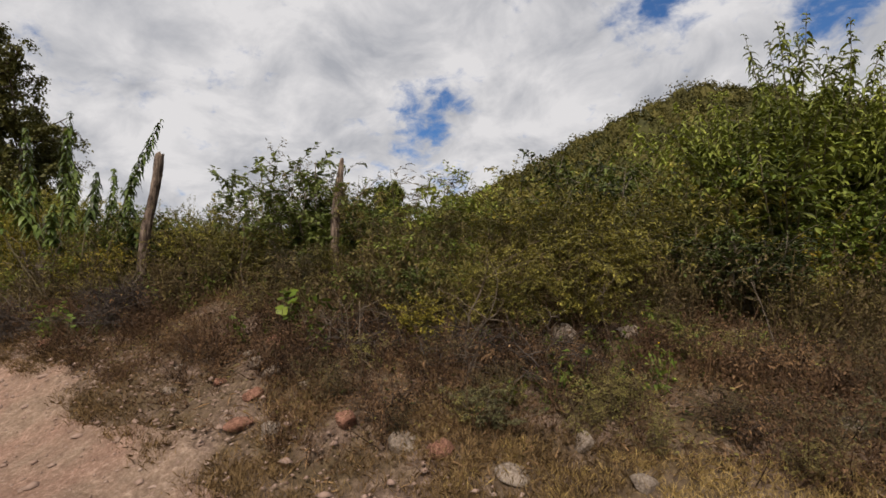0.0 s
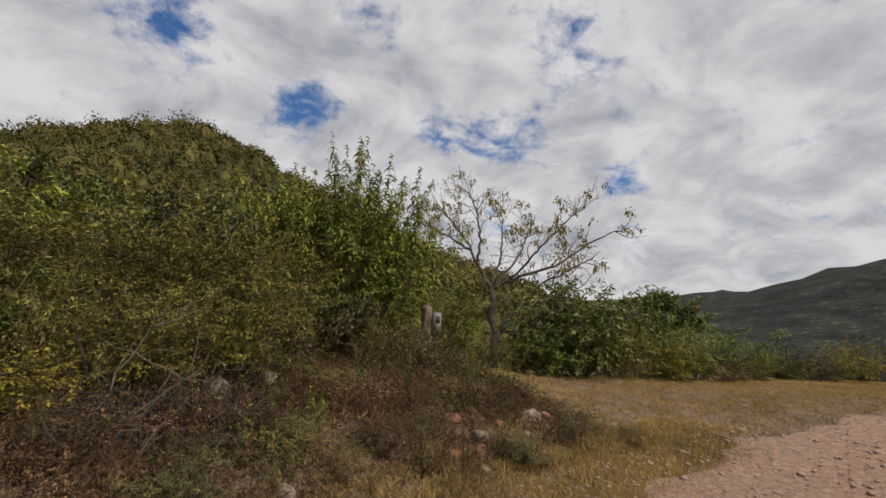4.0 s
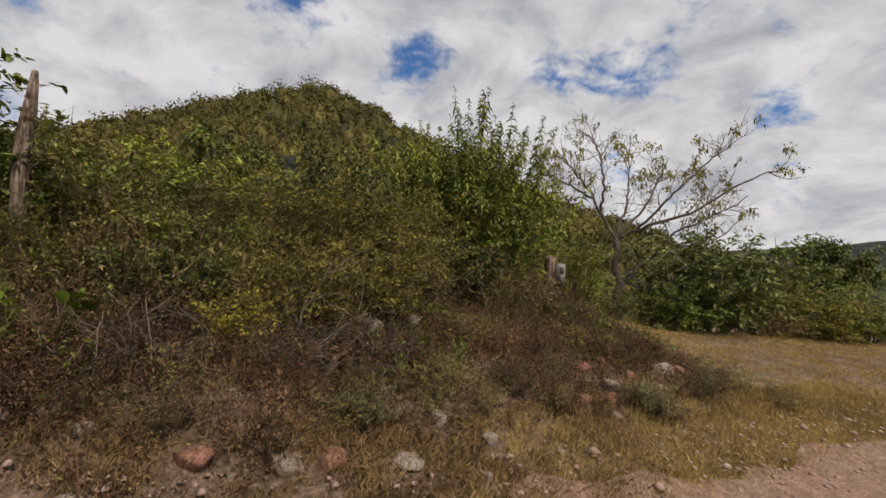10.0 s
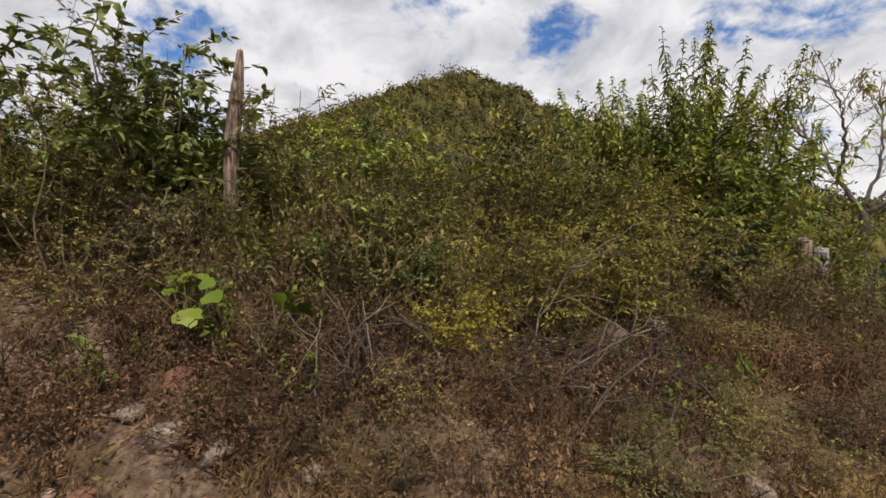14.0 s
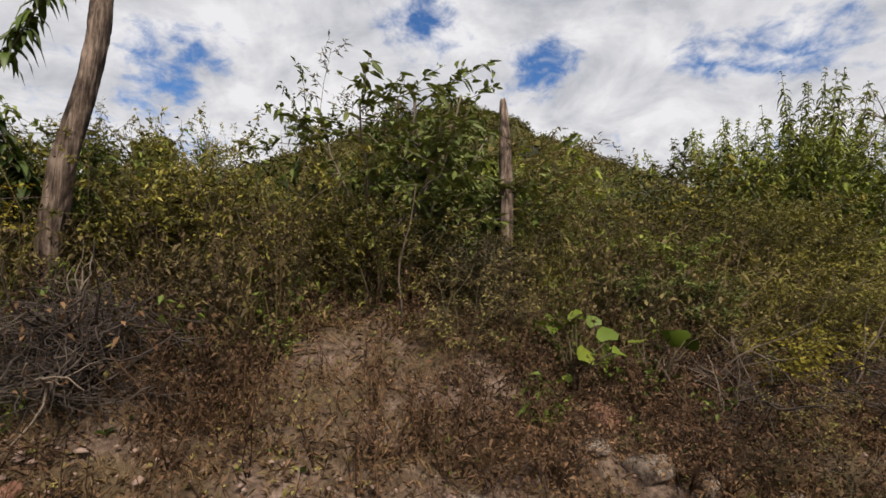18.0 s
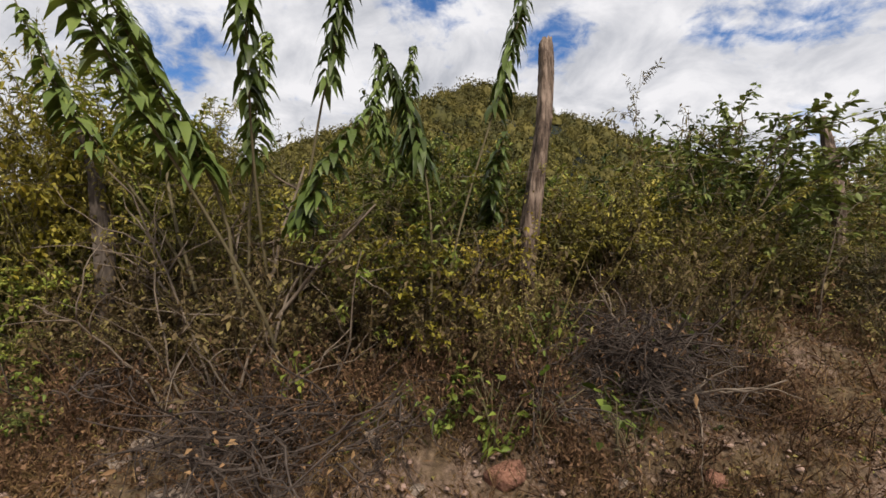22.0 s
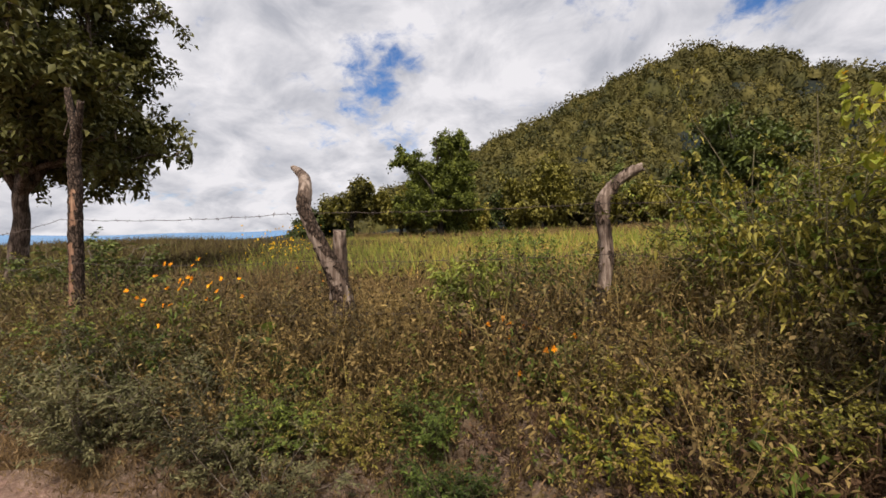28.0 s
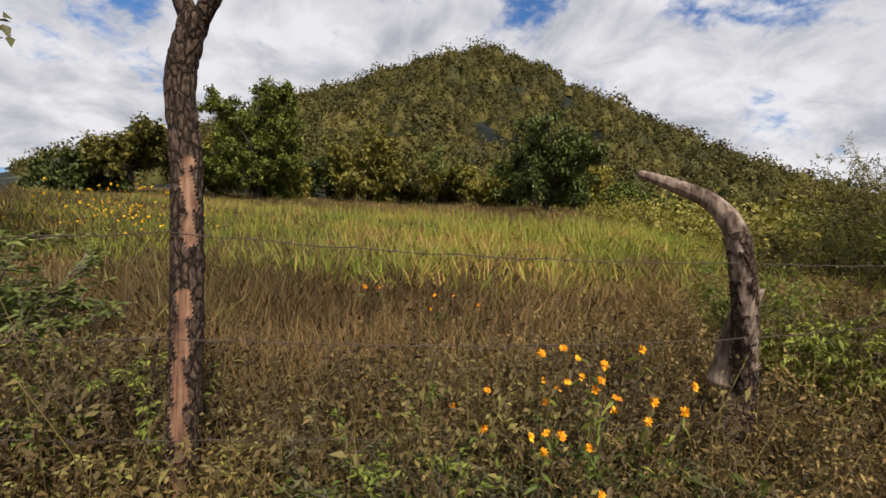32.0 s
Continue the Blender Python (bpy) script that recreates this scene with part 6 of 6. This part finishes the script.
def stalk(x, y, top, r, seed, lean=(0, 0), label="thin pale dead stalk standing upright in the weeds", sprays=0):
    global rng
    keep, rng = rng, np.random.default_rng(seed)
    z = float(land(x, y))
    root = tagged(new("dead_stalk"), label, "dead stalk", "dead stalks")
    root.location = (x, y, z)
    d = np.array((lean[0], lean[1], top - z))
    r *= 0.72
    m = wander((0, 0, -0.05), d, np.linalg.norm(d), 8, 0.13)
    out = [tube(m, np.linspace(r, r * 0.35, 9), 5)]
    for _ in range(sprays):
        j = rng.integers(3, 8)
        w = wander(m[j], unit(d) + rng.normal(size=3) * 0.8, rng.uniform(0.15, 0.5), 5, 0.2)
        out.append(tube(w, np.linspace(r * 0.5, r * 0.15, 6), 3))
    part("stem", join(*out), M_STALK, root)
    rng = keep


for x, y, top, r, s, lean, sp in (
    (3.8, 5.9, 1.22, 0.010, 1, (-0.06, 0), 3), (1.29, 3.74, 1.15, 0.009, 2, (0.05, 0), 2), (2.03, 4.08, 1.2, 0.011, 3, (0.35, 0.15), 6), (2.2, 3.9, 0.95, 0.008, 4, (0.3, 0.1), 5), (1.7, 4.0, 1.1, 0.009, 5, (-0.3, 0), 4), (-0.91, 3.84, 2.2, 0.020, 6, (-0.05, 0.1), 5), (-1.35, 3.75, 2.0, 0.012, 7, (-0.2, 0.1), 4), (-0.6, 3.7, 1.9, 0.010, 8, (0.25, 0.1), 4), (-0.2, 3.9, 1.7, 0.008, 9, (0.1, 0), 3),
    (-4.05, 2.42, 1.9, 0.018, 10, (-0.5, 0.05), 6), (-4.0, 2.45, 2.1, 0.022, 11, (-0.2, 0.15), 6), (-3.95, 2.45, 2.3, 0.025, 12, (0.0, 0.2), 6), (-3.9, 2.45, 2.1, 0.022, 13, (0.3, 0.15), 6), (-3.85, 2.4, 1.9, 0.017, 14, (0.55, 0.1), 6), (-4.5, 2.35, 2.1, 0.014, 15, (-0.1, 0.2), 4), (-4.75, 2.3, 1.8, 0.012, 16, (0.1, 0.1), 3), (-3.5, 2.4, 1.6, 0.010, 17, (0.5, 0.1), 4), (-4.2, 2.15, 1.15, 0.012, 18, (0.35, -0.2), 3),
    (-6.4, 1.65, 1.7, 0.009, 19, (0.05, 0.1), 3), (-6.6, 1.6, 1.9, 0.010, 20, (-0.1, 0.1), 3), (-6.2, 1.7, 1.6, 0.008, 21, (0.2, 0.1), 3), (-6.9, 1.7, 1.8, 0.009, 22, (-0.1, 0.2), 3), (-5.8, 1.8, 1.7, 0.009, 23, (0.2, 0.1), 4), (1.5, 3.55, 0.95, 0.007, 24, (0.2, -0.05), 2), (0.9, 3.8, 1.1, 0.008, 25, (-0.35, 0), 3), (1.0, 3.9, 1.2, 0.008, 26, (0.5, 0), 3),
):
    stalk(x, y, top, r, s, lean, sprays=sp)


def dead_branch(x, y, d, r, seed, twigs=5):
    """A pale bare branch that leans out of the ground and forks."""
    global rng
    keep, rng = rng, np.random.default_rng(seed)
    root = tagged(new("dead_branch"), "pale bare dead branch arching out of the brush", "dead branch", "dead branches")
    root.location = (x, y, float(land(x, y)))
    d = np.array(d)
    m = wander((0, 0, -0.04), d, np.linalg.norm(d), 9, 0.2)
    part("branch", tube(m, np.linspace(r, r * 0.4, 10), 6), M_STALK, root)
    for _ in range(twigs):
        j = int(rng.integers(3, 9))
        w = wander(m[j], unit(d) + rng.normal(size=3) * (0.9, 0.35, 0.6), np.linalg.norm(d) * rng.uniform(0.25, 0.6), 6, 0.22)
        part("twig", tube(w, np.linspace(r * 0.6, r * 0.2, 7), 4), M_STALK, root)
    rng = keep


for k, (x, y, d, r) in enumerate((
    (-4.17, 2.05, (-0.2, 0.05, 0.80), 0.011), (-4.32, 2.05, (-0.75, -0.02, 0.35), 0.010), (-3.90, 2.12, (-0.70, 0.0, 0.95), 0.011), (-3.81, 2.12, (0.0, 0.05, 0.65), 0.009), (-3.72, 2.15, (0.55, 0.0, 0.45), 0.009), (-4.0, 2.2, (-0.75, 0.0, 1.05), 0.014), (-3.9, 2.2, (0.70, 0.05, 1.05), 0.014), (-4.5, 2.1, (0.5, 0.0, 0.5), 0.008),
    (1.07, 3.50, (-0.15, 0.0, 0.42), 0.008), (0.88, 3.50, (0.2, 0.0, 0.35), 0.006), (1.17, 3.62, (-0.04, 0.0, 0.50), 0.007), (1.27, 3.65, (-0.42, -0.03, 0.28), 0.007), (1.85, 4.15, (0.60, 0.1, 0.72), 0.010), (2.26, 3.92, (-0.08, 0.0, 0.42), 0.008), (2.25, 3.98, (-0.38, 0.0, 0.12), 0.006), (2.35, 4.55, (0.32, 0.05, 0.50), 0.008), (0.3, 3.75, (-0.3, 0.0, 0.45), 0.007), (2.9, 4.9, (-0.35, 0.0, 0.5), 0.008),
    (-1.6, 2.6, (-0.85, -0.10, 0.30), 0.016), (-1.9, 2.65, (0.70, -0.10, 0.26), 0.014), (-1.75, 2.8, (-0.45, -0.25, 0.50), 0.012), (-2.7, 2.6, (-0.3, 0.0, 0.7), 0.009), (-3.0, 2.55, (0.35, 0.0, 0.65), 0.009),
)):
    dead_branch(x, y + 0.1, d, r * 0.62, 300 + k)


def heart_leaves(n, size, spread, seed):
    """Broad rounded leaves on thin stems."""
    g = np.random.default_rng(seed)
    Vs, Fs, S = [], [], []
    out = np.array(((0, 0), (0.45, -0.12), (0.62, 0.2), (0.42, 0.62), (0, 1.0), (-0.42, 0.62), (-0.62, 0.2), (-0.45, -0.12)))
    for i in range(n):
        tip = g.normal(size=3) * (spread, spread * 0.7, 0) + (0, 0, g.uniform(0.08, 0.34))
        a = g.uniform(0, 2 * np.pi)
        R = np.array(Euler((g.uniform(0.2, 1.2), g.normal() * 0.4, a)).to_matrix())
        s = size * g.uniform(0.6, 1.2)
        pts = np.stack((out[:, 0] * s, out[:, 1] * s, 0.16 * np.abs(out[:, 0]) * s - 0.25 * out[:, 1] ** 2 * s), 1)
        V = np.concatenate((pts, ((0, 0.4 * s, -0.04 * s),)))
        Vs.append(V @ R.T + tip)
        Fs.append(np.array([(k, (k + 1) % 8, 8) for k in range(8)]) + i * 9)
        base = np.array((g.normal() * 0.04, g.normal() * 0.04, -0.03))
        S.append(tube(np.array((base, (base + tip) / 2 + (0, 0, 0.05), tip)), (0.004, 0.003, 0.002), 4))
    return join(*S), (np.concatenate(Vs), np.concatenate(Fs))


M_HEART = leaf_mat("heart_leaf", ((0.0, (0.07, 0.13, 0.02)), (0.5, (0.15, 0.24, 0.035)), (0.9, (0.27, 0.33, 0.05)), (1.0, (0.42, 0.36, 0.05))), 0.4, 0.5, gain=0.5)


def heart_plant(x, y, n, size, spread, seed, mat=None, label="low creeper with bright green heart-shaped leaves"):
    st, lv = heart_leaves(n, size, spread, seed)
    root = tagged(new("creeper"), label, "creeper", "green herbs on the bank")
    root.location = (x, y, float(land(x, y)) + 0.04)
    tagged(part("branchwork", st, M_STEM, root), kind="stuff")
    part("foliage", lv, mat or M_HEART, root)


for x, y, n, size, sp, s in ((0.36, 3.62, 16, 0.085, 0.13, 1), (0.78, 3.72, 9, 0.075, 0.10, 2), (-2.35, 2.4, 8, 0.05, 0.10, 4), (-5.2, 1.75, 9, 0.045, 0.12, 6)):
    heart_plant(x, y, n, size, sp, s)


def daisy_patch(x, y, n, spread, low, high, size, seed, label, petal=None):
    global rng
    keep, rng = rng, np.random.default_rng(seed)
    z = float(land(x, y))
    root = tagged(new("flowering_herb"), label, "flowers", "flowers along the fence")
    root.location = (x, y, z)
    S, P, D, LP, LD = [], [], [], [], []
    for _ in range(n):
        tip = np.array((*rng.normal(size=2) * spread, rng.uniform(low, high) - z))
        m = wander((*tip[:2] * 0.5, -0.02), tip * (0.5, 0.5, 1), np.linalg.norm(tip * (0.5, 0.5, 1)), 5, 0.08)
        S.append(tube(m, np.linspace(0.003, 0.0014, 6), 3))
        face = unit(rng.normal(size=3) * 0.5 + (0.1, -0.8, 0.7))
        u = unit(np.cross(face, (0, 0.3, 1)))
        v = np.cross(face, u)
        for k in range(8):
            a = k * np.pi / 4
            P.append(m[-1])
            D.append(u * np.cos(a) + v * np.sin(a) + face * 0.15)
        for _ in range(9):
            j = rng.integers(0, 5)
            LP.append(m[j] + (m[j + 1] - m[j]) * rng.uniform())
            LD.append(rng.normal(size=3) + (0, 0, 0.4))
    tagged(part("branchwork", join(*S), M_STEM, root), kind="stuff")
    part("foliage", blades(np.array(LP), np.array(LD), 0.06, 0.014), M_GREEN, root)
    tagged(part("blossom", blades(np.array(P), np.array(D), size * 0.5, size * 0.34, 0.05, 0.0, oval=True), petal or M_PETAL, root), "bright yellow petals" if petal else "bright orange-yellow petals", kind="stuff")
    rng = keep


daisy_patch(-11.15, 0.98, 20, 0.18, 1.42, 1.78, 0.04, 1, "herb with bright orange daisy-like flowers by the fence")
daisy_patch(-10.95, 1.08, 9, 0.14, 1.35, 1.65, 0.036, 2, "herb with bright orange daisy-like flowers by the fence")
daisy_patch(-8.85, 1.95, 16, 0.16, 1.05, 1.45, 0.04, 3, "small yellow-flowered herb beside the crooked post")
daisy_patch(-12.2, 2.6, 7, 0.35, 1.4, 1.65, 0.035, 4, "yellow flowers in the tall grass of the field")
daisy_patch(-19.9, 8.0, 70, 0.7, 1.6, 2.4, 0.075, 5, "tall yellow sunflowers at the side of the field", M_SUNFLOWER)
daisy_patch(-18.3, 6.8, 40, 0.7, 1.4, 2.0, 0.055, 6, "tall yellow flowers at the side of the field", M_SUNFLOWER)
daisy_patch(3.1, 5.3, 26, 0.25, 0.55, 0.75, 0.022, 7, "tiny yellow flowers beside the pale stone", M_SUNFLOWER)


# leafy green herbs at the foot of the thicket
for x, y, n, size, sp, sd in ((-6.95, 1.25, 18, 0.085, 0.16, 21), (-6.45, 1.2, 16, 0.085, 0.15, 22), (-7.3, 1.45, 12, 0.07, 0.14, 23), (-2.55, 2.35, 12, 0.05, 0.10, 24), (-2.0, 2.4, 10, 0.045, 0.10, 25), (-10.6, 1.25, 12, 0.10, 0.14, 26), (-12.2, 0.5, 10, 0.045, 0.15, 27), (-11.9, 0.7, 10, 0.045, 0.15, 28), (-5.4, 1.7, 12, 0.06, 0.16, 29)):
    heart_plant(x, y, n, size, sp, sd, M_GREEN, "leafy green herb with pointed leaves on the verge")
